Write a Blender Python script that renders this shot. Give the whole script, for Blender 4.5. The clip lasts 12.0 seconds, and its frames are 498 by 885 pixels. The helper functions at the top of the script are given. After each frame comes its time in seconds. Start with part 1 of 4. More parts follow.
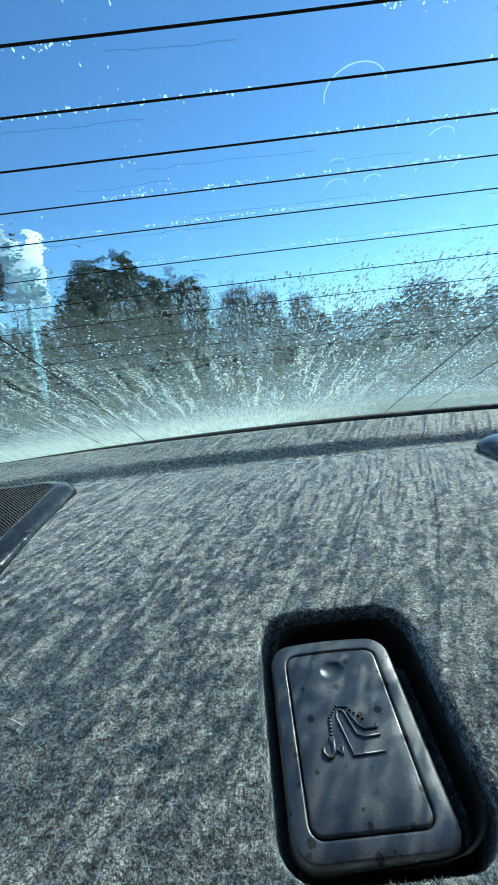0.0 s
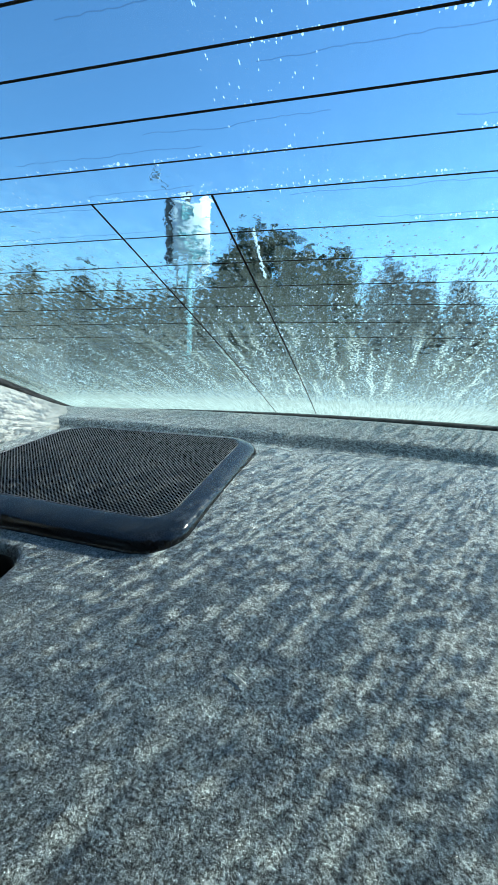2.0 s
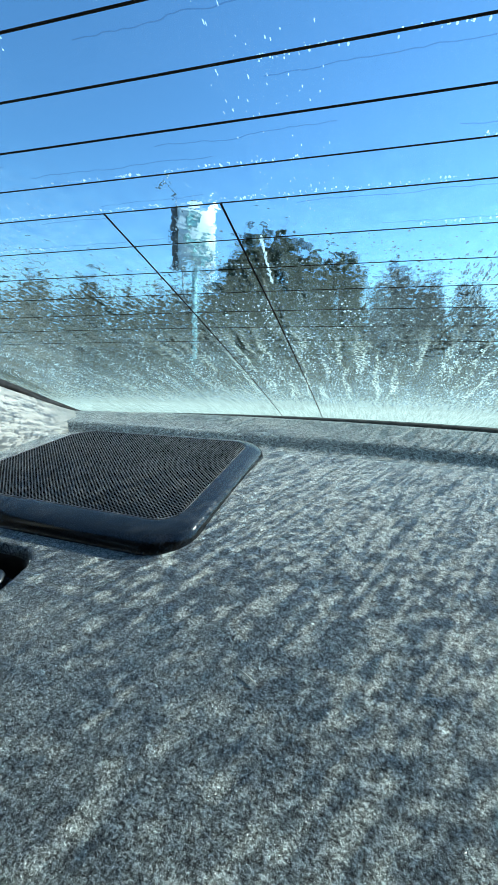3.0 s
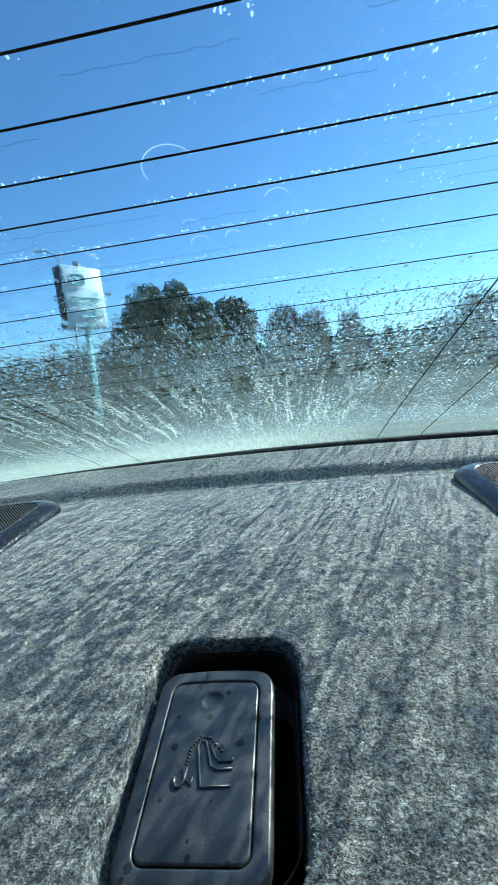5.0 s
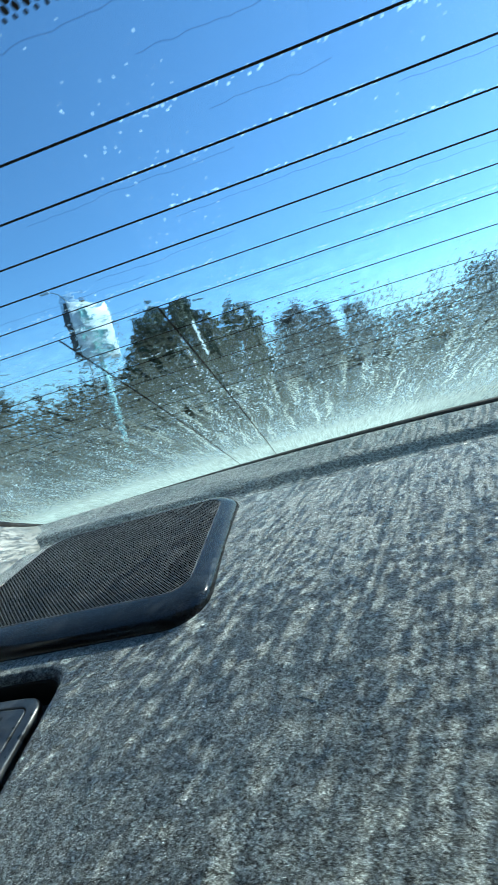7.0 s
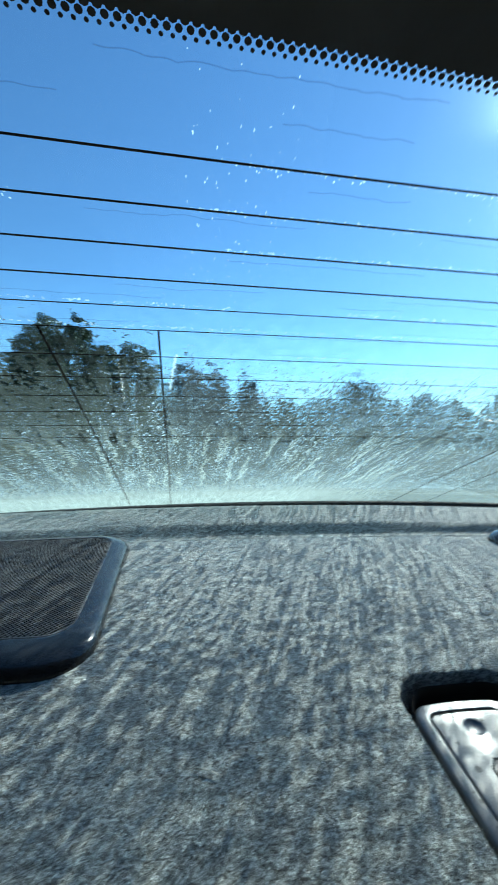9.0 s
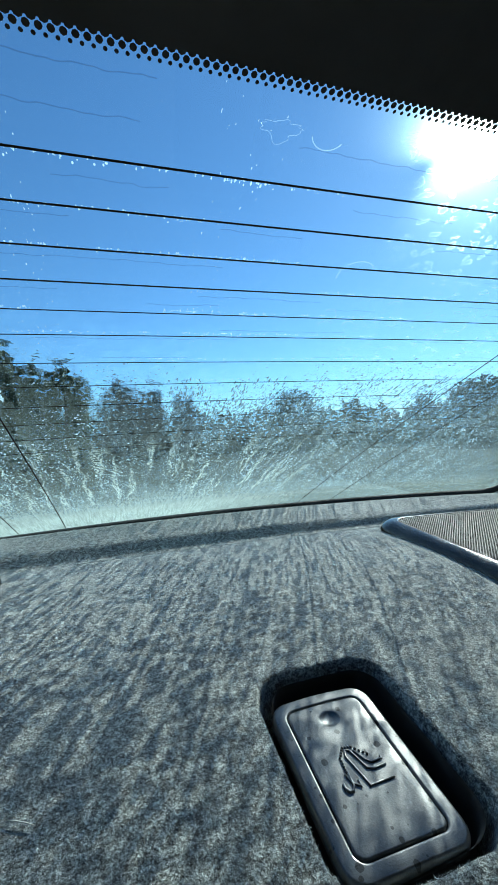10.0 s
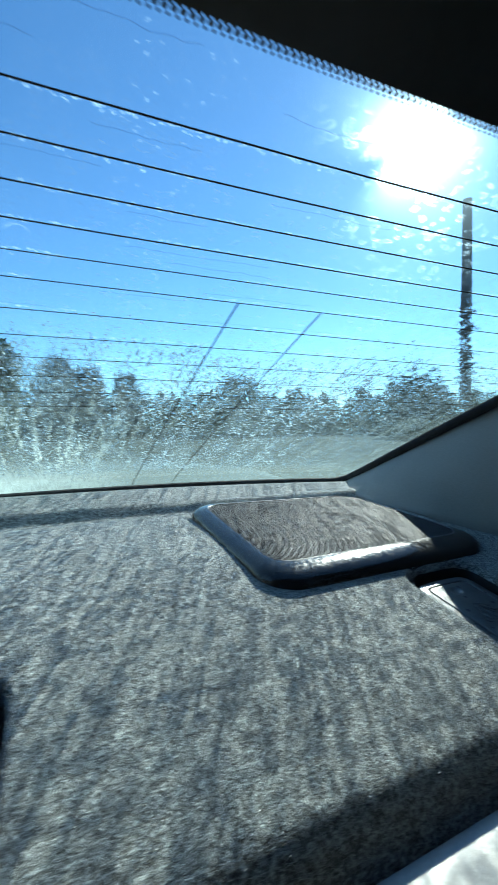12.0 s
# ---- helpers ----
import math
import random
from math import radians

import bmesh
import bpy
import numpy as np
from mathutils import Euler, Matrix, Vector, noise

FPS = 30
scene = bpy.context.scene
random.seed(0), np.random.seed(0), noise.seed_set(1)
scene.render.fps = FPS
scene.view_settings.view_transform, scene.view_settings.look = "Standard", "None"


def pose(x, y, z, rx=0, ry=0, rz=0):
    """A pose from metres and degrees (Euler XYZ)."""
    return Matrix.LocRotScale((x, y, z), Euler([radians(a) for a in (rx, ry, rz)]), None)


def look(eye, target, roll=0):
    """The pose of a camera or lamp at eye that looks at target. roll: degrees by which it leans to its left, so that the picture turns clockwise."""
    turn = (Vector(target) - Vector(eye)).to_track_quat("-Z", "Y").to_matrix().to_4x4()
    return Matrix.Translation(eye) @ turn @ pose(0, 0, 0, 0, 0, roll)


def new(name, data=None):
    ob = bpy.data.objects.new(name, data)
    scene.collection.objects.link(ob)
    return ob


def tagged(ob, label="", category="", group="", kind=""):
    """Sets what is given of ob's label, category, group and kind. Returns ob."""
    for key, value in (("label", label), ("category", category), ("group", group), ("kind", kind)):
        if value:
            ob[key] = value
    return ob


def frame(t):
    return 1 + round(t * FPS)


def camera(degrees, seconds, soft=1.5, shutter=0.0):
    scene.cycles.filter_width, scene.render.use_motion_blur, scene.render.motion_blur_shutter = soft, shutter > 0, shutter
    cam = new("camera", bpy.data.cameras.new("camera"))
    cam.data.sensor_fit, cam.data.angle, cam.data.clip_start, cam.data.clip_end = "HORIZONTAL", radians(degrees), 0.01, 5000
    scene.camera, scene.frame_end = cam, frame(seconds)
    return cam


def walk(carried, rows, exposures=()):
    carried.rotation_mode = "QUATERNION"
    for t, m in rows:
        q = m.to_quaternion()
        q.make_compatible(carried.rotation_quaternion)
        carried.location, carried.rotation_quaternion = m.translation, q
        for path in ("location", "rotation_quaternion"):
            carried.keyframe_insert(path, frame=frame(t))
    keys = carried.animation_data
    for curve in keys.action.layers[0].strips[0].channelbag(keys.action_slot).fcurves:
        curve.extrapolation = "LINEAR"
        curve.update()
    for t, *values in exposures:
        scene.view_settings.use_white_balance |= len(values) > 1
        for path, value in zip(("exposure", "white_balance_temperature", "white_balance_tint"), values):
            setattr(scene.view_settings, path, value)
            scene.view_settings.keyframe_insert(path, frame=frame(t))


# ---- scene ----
# Inside a parked saloon car: the carpeted parcel shelf and the wet rear window, seen from over the back seat.
# CAR is the car's own frame (x to the right, y to the rear, z up from the shelf), tipped as the car stands.
CAR = pose(0, 0, 1.0, 11, 0, 0)
cam = camera(62.0, 12.0, soft=1.4, shutter=0.1)
PATH = [
    (0, (0.0104, 0.0011, 0.1912), (0.0161, 1.8434, -0.5872), -6.05),
    (0.5, (-0.0332, -0.0026, 0.1904), (-0.1422, 1.8406, -0.5782), 1.44),
    (0.7, (-0.0652, 0.0249, 0.1934), (-0.3926, 1.8032, -0.6612), -1.27),
    (0.9, (-0.0610, 0.0173, 0.1915), (-0.4295, 1.7830, -0.6725), -1.28),
    (1, (-0.0645, 0.0147, 0.1884), (-0.4818, 1.7729, -0.6688), -1.46),
    (1.5, (-0.0683, 0.0155, 0.1861), (-0.5827, 1.7453, -0.6758), -1.65),
    (2, (-0.0671, 0.0141, 0.1866), (-0.6155, 1.7425, -0.6573), -1.58),
    (2.5, (-0.0677, 0.0109, 0.1866), (-0.6268, 1.7416, -0.6452), -1.43),
    (4.3, (-0.0539, 0.0099, 0.1898), (-0.6351, 1.7455, -0.6164), -5.53),
    (4.5, (-0.0503, 0.0103, 0.1895), (-0.5826, 1.7682, -0.6020), -5.28),
    (4.7, (-0.0306, 0.0069, 0.1892), (-0.4329, 1.8146, -0.5659), -4.62),
    (5, (0.0970, -0.0051, 0.1947), (-0.1127, 1.8651, -0.4822), -7.66),
    (5.5, (0.1166, -0.0161, 0.1942), (-0.2588, 1.8782, -0.3261), -16.03),
    (6, (0.1209, -0.0186, 0.1945), (-0.3288, 1.8677, -0.2949), -16.95),
    (6.5, (0.0631, -0.0075, 0.1943), (0.0469, 1.8572, -0.5288), -5.71),
    (6.8, (-0.0409, -0.0281, 0.2089), (-0.2059, 1.8527, -0.4510), -14.33),
    (7, (-0.0788, -0.0241, 0.1987), (-0.3894, 1.8494, -0.4285), -17.33),
    (7.2, (-0.1303, -0.0168, 0.1911), (-0.4761, 1.8600, -0.4073), -12.35),
    (8.8, (-0.1296, -0.0126, 0.1907), (-0.3483, 1.8728, -0.4396), -9.11),
    (9, (-0.1316, -0.0234, 0.2013), (0.1947, 1.9016, -0.2321), 3.16),
    (9.2, (-0.1002, -0.0239, 0.1942), (0.5082, 1.8560, -0.1157), 9.41),
    (9.5, (-0.0785, -0.0287, 0.1939), (0.5578, 1.8406, -0.1237), 3.93),
    (10, (-0.0676, -0.0304, 0.1940), (0.5382, 1.8414, -0.1660), 0.31),
    (10.5, (-0.0634, -0.0290, 0.1932), (0.5059, 1.8458, -0.2084), -1.27),
    (11, (-0.0576, -0.0270, 0.1938), (0.4557, 1.8519, -0.2604), -2.74),
    (11.5, (-0.0503, -0.0274, 0.1955), (0.4073, 1.8561, -0.2978), -3.85),
    (11.8, (0.0253, -0.0493, 0.1986), (0.6082, 1.8084, -0.2587), 1.11),
    (12, (0.1136, -0.0448, 0.1832), (0.9651, 1.7147, -0.2402), 4.34),
]
walk(cam, [(t, CAR @ look(eye, target, roll)) for t, eye, target, roll in PATH], exposures=((0, 1.12, 6350, -6), (0.6, 1.14, 6350, -6), (1.5, 1.33, 6350, -6), (4.5, 1.33, 6350, -6), (5.0, 1.18, 6350, -6), (6.0, 1.22, 6350, -6), (6.5, 1.32, 6350, -6), (7.0, 1.24, 6350, -6), (8.8, 1.2, 6350, -6), (9.0, 1.16, 6350, -6), (9.45, 0.92, 6350, -6), (11.5, 0.89, 6350, -6), (12, 1.18, 6350, -6)))

# ---- world and sun ----
SUN_CAR = Vector((math.sin(radians(43)) * math.cos(radians(24)), math.cos(radians(43)) * math.cos(radians(24)), math.sin(radians(24))))
SUN = (CAR.to_3x3() @ SUN_CAR).normalized()
world = bpy.data.worlds.new("sky")
scene.world = world
world.use_nodes = True
wn = world.node_tree.nodes
sky = wn.new("ShaderNodeTexSky")
sky.sky_type = "NISHITA"
sky.sun_disc = False
sky.sun_elevation = math.asin(SUN.z)
sky.sun_rotation = math.atan2(SUN.x, SUN.y)
sky.altitude, sky.air_density, sky.dust_density, sky.ozone_density = 0, 1.0, 0.1, 5.0
wn["Background"].inputs["Strength"].default_value = 0.09
world.node_tree.links.new(sky.outputs[0], wn["Background"].inputs["Color"])
sun_data = bpy.data.lights.new("sun", "SUN")
sun_data.energy, sun_data.angle, sun_data.color = 5.0, radians(0.5), (1.0, 0.995, 0.98)
sun = new("sun", sun_data)
sun.matrix_world = look((0, 0, 0), -SUN)


# ---- materials ----
class Mat:
    """A node material and short ways to wire it."""

    def __init__(self, name):
        self.m = bpy.data.materials.new(name)
        self.m.use_nodes = True
        self.n, self.l = self.m.node_tree.nodes, self.m.node_tree.links
        self.p = self.n["Principled BSDF"]
        self.out = self.n["Material Output"]

    def node(self, kind, **inputs):
        nd = self.n.new("ShaderNode" + kind)
        for k, v in inputs.items():
            self.put(nd.inputs[k.replace("_", " ")], v)
        return nd

    def put(self, socket, v):
        if isinstance(v, bpy.types.NodeSocket):
            self.l.new(v, socket)
        else:
            socket.default_value = v

    def coords(self, which="Object", scale=(1, 1, 1)):
        tc = self.n.new("ShaderNodeTexCoord")
        mp = self.n.new("ShaderNodeMapping")
        self.l.new(tc.outputs[which], mp.inputs["Vector"])
        mp.inputs["Scale"].default_value = scale
        return mp.outputs[0]

    def noise(self, scale, detail=3, rough=0.55, vec=None):
        nd = self.node("TexNoise", Scale=scale, Detail=detail, Roughness=rough)
        self.l.new(vec if vec else self.coords(), nd.inputs["Vector"])
        return nd.outputs["Fac"]

    def ramp(self, fac, *stops):
        nd = self.n.new("ShaderNodeValToRGB")
        els = nd.color_ramp.elements
        while len(els) < len(stops):
            els.new(0.5)
        for e, (at, c) in zip(els, stops):
            e.position = at
            e.color = (*c, 1) if isinstance(c, tuple) else (c, c, c, 1)
        self.l.new(fac, nd.inputs[0])
        return nd.outputs[0]

    def math(self, op, a, b=0.0, c=0.0, clamp=False):
        nd = self.n.new("ShaderNodeMath")
        nd.operation, nd.use_clamp = op, clamp
        for s, v in zip(nd.inputs, (a, b, c)):
            self.put(s, v)
        return nd.outputs[0]

    def blend(self, fac, a, b, mode="MIX"):
        nd = self.n.new("ShaderNodeMix")
        nd.data_type, nd.blend_type = "RGBA", mode
        self.put(nd.inputs[0], fac)
        self.put(nd.inputs[6], (*a, 1) if isinstance(a, tuple) else a)
        self.put(nd.inputs[7], (*b, 1) if isinstance(b, tuple) else b)
        return nd.outputs[2]

    def bump(self, height, strength=0.5, distance=0.001):
        nd = self.node("Bump", Strength=strength, Distance=distance)
        self.l.new(height, nd.inputs["Height"])
        self.l.new(nd.outputs[0], self.p.inputs["Normal"])

    def set(self, color=None, rough=None, metal=None, **more):
        for k, v in (("Base Color", color), ("Roughness", rough), ("Metallic", metal), *((k.replace("_", " "), v) for k, v in more.items())):
            if v is not None:
                self.put(self.p.inputs[k], (*v, 1) if isinstance(v, tuple) and len(v) == 3 else v)
        return self


def speckled(name, dark, light, scale, rough, bump=0.3, distance=0.0004, metal=0.0, coarse=6.0):
    """A surface with grain and slow stains between two colours."""
    a = Mat(name)
    f = a.math("ADD", a.math("MULTIPLY", a.noise(scale, 4), 0.6), a.math("MULTIPLY", a.noise(coarse, 3), 0.4))
    a.set(a.ramp(f, (0.35, dark), (0.65, light)), a.ramp(a.noise(scale * 0.3, 3), (0.3, max(0.02, rough - 0.08)), (0.7, min(1, rough + 0.08))), metal)
    a.bump(a.noise(scale, 4), bump, distance)
    return a.m


def carpet_material():
    a = Mat("carpet")
    fine, mid, slow = a.noise(760, 3, 0.8), a.noise(300, 3, 0.65), a.noise(14, 4)
    f = a.math("ADD", a.math("MULTIPLY", fine, 0.6), a.math("MULTIPLY", mid, 0.4))
    c = a.blend(a.ramp(slow, (0.3, 0.0), (0.7, 1.0)), a.ramp(f, (0.42, (0.012, 0.013, 0.012)), (0.51, (0.14, 0.153, 0.141)), (0.59, (0.435, 0.475, 0.46))), a.ramp(f, (0.41, (0.015, 0.016, 0.015)), (0.50, (0.17, 0.186, 0.171)), (0.59, (0.505, 0.55, 0.53))))
    a.set(c, 0.8, 0.0, Sheen_Weight=0.5, Sheen_Roughness=0.4)
    a.bump(f, 1.0, 0.0016)
    return a.m


def pile_material():
    a = Mat("carpet_pile")
    geo = a.n.new("ShaderNodeNewGeometry")
    # the palest fibres put the carpet's glitter into the colour
    c = a.ramp(geo.outputs["Random Per Island"], (0.0, (0.016, 0.018, 0.017)), (0.40, (0.09, 0.098, 0.092)), (0.68, (0.505, 0.55, 0.53)), (1.0, (0.91, 0.95, 0.91)))
    a.set(c, 0.36, 0.0, Specular_IOR_Level=1.0)
    return a.m


def grille_material():
    a = Mat("speaker_mesh")
    v = a.node("TexVoronoi", Scale=400.0, Randomness=0.0)
    v.voronoi_dimensions = "2D"
    lattice = a.node("VectorRotate", Vector=a.coords("Object"), Angle=radians(45))
    a.l.new(lattice.outputs[0], v.inputs["Vector"])
    hole = a.ramp(v.outputs["Distance"], (0.40, 1.0), (0.50, 0.0))
    dust = a.ramp(a.noise(55, 5), (0.45, 0.0), (0.8, 0.35))
    # web between the holes is paled, its glints put into the colour
    body = a.blend(dust, (0.10, 0.104, 0.11), (0.24, 0.245, 0.25))
    a.set(a.blend(hole, body, (0.002, 0.002, 0.002)), a.ramp(hole, (0.0, 0.60), (1.0, 1.0)), 0.0)
    a.put(a.p.inputs["Specular IOR Level"], a.ramp(hole, (0.0, 0.4), (1.0, 0.0)))
    a.bump(a.math("SUBTRACT", 1.0, hole), 0.6, 0.0006)
    return a.m


def film_material():
    """Water and condensation on the pane, in the pane's own chart: u across, v down the slope (metres)."""
    a = Mat("water_film")
    uv = a.coords("UV")
    sep = a.n.new("ShaderNodeSeparateXYZ")
    a.l.new(uv, sep.inputs[0])
    u, v = sep.outputs["X"], sep.outputs["Y"]
    wave = a.math("MULTIPLY", a.math("SUBTRACT", a.noise(9, 3, vec=uv), 0.5), 0.10)
    ragged = a.math("MULTIPLY", a.math("SUBTRACT", a.noise(1.0, 3, 0.6, a.coords("UV", (130, 22, 1))), 0.5), 0.085)

    def wobbled(su, sv, amount):
        """The chart with its down-slope lines made to wander."""
        drift = a.math("MULTIPLY", a.math("SUBTRACT", a.noise(38, 2, vec=uv), 0.5), amount)
        cb = a.node("CombineXYZ", X=a.math("MULTIPLY", a.math("ADD", u, drift), su), Y=a.math("MULTIPLY", v, sv))
        return cb.outputs[0]

    # where the pane is wet: from a ragged upper edge down, higher up towards both sides
    bow = a.math("MULTIPLY", a.math("POWER", a.math("ABSOLUTE", a.math("SUBTRACT", u, 0.03)), 2.0), 0.6)
    edge = a.math("ADD", a.math("ADD", v, wave), a.math("ADD", bow, ragged))
    down = a.ramp(edge, (0.23, 0.0), (0.275, 0.30), (0.32, 0.75), (0.38, 1.0))
    runs = a.noise(1.0, 3, 0.65, wobbled(185, 20, 0.008))
    beading = a.noise(360, 3, 0.65, uv)
    ripple = a.noise(1.0, 3, 0.6, a.coords("UV", (95, 210, 1)))
    coarse = a.math("ADD", a.math("MULTIPLY", runs, 0.5), a.math("MULTIPLY", ripple, 0.5))
    small_runs = a.noise(1.0, 3, 0.65, wobbled(215, 34, 0.006))
    small_ripple = a.noise(1.0, 2, 0.6, a.coords("UV", (120, 170, 1)))
    coarse = a.blend(a.ramp(v, (0.40, 0.0), (0.46, 1.0)), coarse, a.math("ADD", a.math("MULTIPLY", small_runs, 0.65), a.math("MULTIPLY", small_ripple, 0.35)))
    amount = a.ramp(v, (0.27, 0.5), (0.32, 0.545), (0.38, 0.515), (0.46, 0.49), (0.54, 0.495))
    spread = a.math("SUBTRACT", a.ramp(a.math("ADD", u, wave), (0.02, 0.52), (0.22, 0.475)), 0.5)
    near_top = a.ramp(v, (0.34, 1.0), (0.42, 0.0))
    wet = a.math("ADD", a.math("MULTIPLY", coarse, 0.74), a.math("MULTIPLY", beading, 0.26))
    wet = a.ramp(a.math("ADD", wet, a.math("ADD", a.math("SUBTRACT", amount, 0.5), a.math("MULTIPLY", spread, near_top))), (0.48, 0.0), (0.52, 1.0))
    wet = a.math("MULTIPLY", wet, a.math("MULTIPLY", down, a.ramp(u, (0.16, 0.92), (0.36, 0.72))))
    # condensation along the base: fine beads thickening to a fog cut by thin clear runs, thinner on the sunny side
    grain = a.ramp(a.noise(330, 3, 0.7, uv), (0.47, 0.12), (0.56, 1.6))
    clearing = a.ramp(a.noise(1.0, 3, 0.6, wobbled(420, 34, 0.004)), (0.40, 0.68), (0.58, 1.0))
    low = a.math("ADD", v, a.math("MULTIPLY", wave, 0.45))
    mist = a.ramp(low, (0.37, 0.0), (0.44, 0.05), (0.51, 0.19), (0.55, 0.42), (0.585, 0.64))
    mist = a.math("MULTIPLY", mist, a.blend(a.ramp(v, (0.49, 0.0), (0.555, 1.0)), grain, clearing))
    mist = a.math("MULTIPLY", mist, a.ramp(a.math("ADD", u, a.math("MULTIPLY", wave, 1.5)), (0.04, 1.0), (0.24, 0.30)))
    # rows of small beads left by runs
    trails = a.ramp(a.noise(1.0, 3, 0.6, wobbled(120, 9, 0.014)), (0.52, 0.0), (0.60, 1.0))
    trails = a.math("MULTIPLY", trails, a.ramp(a.noise(400, 2, 0.5, uv), (0.48, 0.0), (0.54, 1.0)))
    trails = a.math("MULTIPLY", trails, a.ramp(a.math("ADD", v, wave), (0.33, 0.0), (0.40, 0.52), (0.50, 0.75), (0.55, 0.2)))
    trails = a.math("MULTIPLY", trails, a.ramp(a.math("ADD", u, 0.5), (0.20, 0.45), (0.36, 1.0), (0.60, 1.0), (0.72, 0.35)))
    # outlines of dried drops, more of them towards the sunny side
    cell = a.node("TexVoronoi", Scale=1.0, Randomness=1.0)
    warp = a.node("VectorMath")
    wn2 = a.node("TexNoise", Scale=110.0, Detail=3.0)
    a.l.new(uv, wn2.inputs["Vector"])
    warp.operation = "MULTIPLY_ADD"
    a.l.new(wn2.outputs["Color"], warp.inputs[0])
    warp.inputs[1].default_value = (2.2, 2.2, 0.0)
    a.l.new(a.coords("UV", (150, 230, 1)), warp.inputs[2])
    a.l.new(warp.outputs[0], cell.inputs["Vector"])
    marks = a.ramp(cell.outputs["Distance"], (0.18, 0.06), (0.28, 0.18), (0.345, 0.8), (0.40, 0.0))
    marks = a.math("MULTIPLY", marks, a.ramp(a.noise(60, 2, vec=uv), (0.40, 0.0), (0.52, 1.0)))
    marks = a.math("MULTIPLY", marks, a.math("MULTIPLY", a.ramp(a.math("ADD", u, a.math("MULTIPLY", wave, 1.2)), (0.04, 0.0), (0.12, 1.0)), a.ramp(v, (0.11, 0.0), (0.15, 1.0))))
    haze = a.math("MAXIMUM", a.math("MAXIMUM", mist, trails), a.math("MULTIPLY", marks, 0.05), clamp=True)
    tr = a.node("BsdfTranslucent", Color=(0.96, 0.88, 0.69, 1))
    df = a.node("BsdfDiffuse", Color=(0.74, 0.73, 0.65, 1))
    s1 = a.node("MixShader", Fac=0.2)
    a.l.new(tr.outputs[0], s1.inputs[1])
    a.l.new(df.outputs[0], s1.inputs[2])
    clear = a.node("BsdfTransparent", Color=(0.98, 0.99, 0.99, 1))
    # fine dust added for the sun's glow, scattering forwards to both sides of straight
    r1 = a.node("BsdfRefraction", Color=(1.0, 0.99, 0.97, 1), Roughness=1.0, IOR=1.045)
    r2 = a.node("BsdfRefraction", Color=(1.0, 0.99, 0.97, 1), Roughness=1.0, IOR=0.957)
    dust = a.node("MixShader", Fac=0.5)
    a.l.new(r1.outputs[0], dust.inputs[1])
    a.l.new(r2.outputs[0], dust.inputs[2])
    s0 = a.node("MixShader", Fac=a.math("MULTIPLY_ADD", marks, 0.35, 0.022))
    a.l.new(clear.outputs[0], s0.inputs[1])
    a.l.new(dust.outputs[0], s0.inputs[2])
    # water of uneven thickness bends the view and catches some light
    thick = a.math("MULTIPLY", a.math("SUBTRACT", a.noise(1.0, 3, 0.6, a.coords("UV", (300, 240, 1))), 0.5), 0.26)
    lens = a.node("BsdfRefraction", Color=(0.96, 0.98, 0.97, 1), Roughness=0.05, IOR=a.math("ADD", thick, 1.0))
    glint = a.node("MixShader", Fac=0.07)
    a.l.new(lens.outputs[0], glint.inputs[1])
    a.l.new(tr.outputs[0], glint.inputs[2])
    sw = a.node("MixShader", Fac=0.08)
    a.l.new(glint.outputs[0], sw.inputs[1])
    a.l.new(clear.outputs[0], sw.inputs[2])
    # a smooth sheet of water that wavers the view, on the shaded side
    sheet_noise = a.noise(1.0, 3, 0.55, a.coords("UV", (95, 120, 1)))
    sheet = a.math("MULTIPLY", a.math("SUBTRACT", sheet_noise, 0.5), 0.11)
    tilt = a.node("Bump", Strength=1.0, Distance=0.004)
    a.l.new(sheet_noise, tilt.inputs["Height"])
    waver = a.node("BsdfRefraction", Color=(0.98, 0.99, 0.99, 1), Roughness=0.0, IOR=a.math("ADD", sheet, 1.0))
    a.l.new(tilt.outputs[0], waver.inputs["Normal"])
    where = a.math("MULTIPLY", a.ramp(a.math("ADD", v, wave), (0.185, 0.0), (0.21, 0.9), (0.29, 0.9), (0.33, 0.0)), a.ramp(a.math("ADD", a.math("ADD", u, wave), 0.5), (0.42, 1.0), (0.52, 0.25), (0.60, 0.0), (0.84, 0.0), (0.90, 1.0)))
    s5 = a.node("MixShader", Fac=where)
    a.l.new(s0.outputs[0], s5.inputs[1])
    a.l.new(waver.outputs[0], s5.inputs[2])
    s2 = a.node("MixShader", Fac=wet)
    a.l.new(s5.outputs[0], s2.inputs[1])
    a.l.new(sw.outputs[0], s2.inputs[2])
    s3 = a.node("MixShader", Fac=haze)
    a.l.new(s2.outputs[0], s3.inputs[1])
    a.l.new(s1.outputs[0], s3.inputs[2])
    a.l.new(s3.outputs[0], a.out.inputs["Surface"])
    return a.m


def bead_material(name, whitened, clear):
    """Water beads: clear, with a share of white scatter."""
    a = Mat(name)
    g = a.node("BsdfGlass", Roughness=0.02, IOR=1.33)
    t = a.node("BsdfTranslucent", Color=(0.95, 0.98, 0.97, 1))
    c = a.node("BsdfTransparent", Color=(1, 1, 1, 1))
    mx = a.node("MixShader", Fac=whitened)
    a.l.new(g.outputs[0], mx.inputs[1])
    a.l.new(t.outputs[0], mx.inputs[2])
    m2 = a.node("MixShader", Fac=clear)
    a.l.new(mx.outputs[0], m2.inputs[1])
    a.l.new(c.outputs[0], m2.inputs[2])
    a.l.new(m2.outputs[0], a.out.inputs["Surface"])
    return a.m


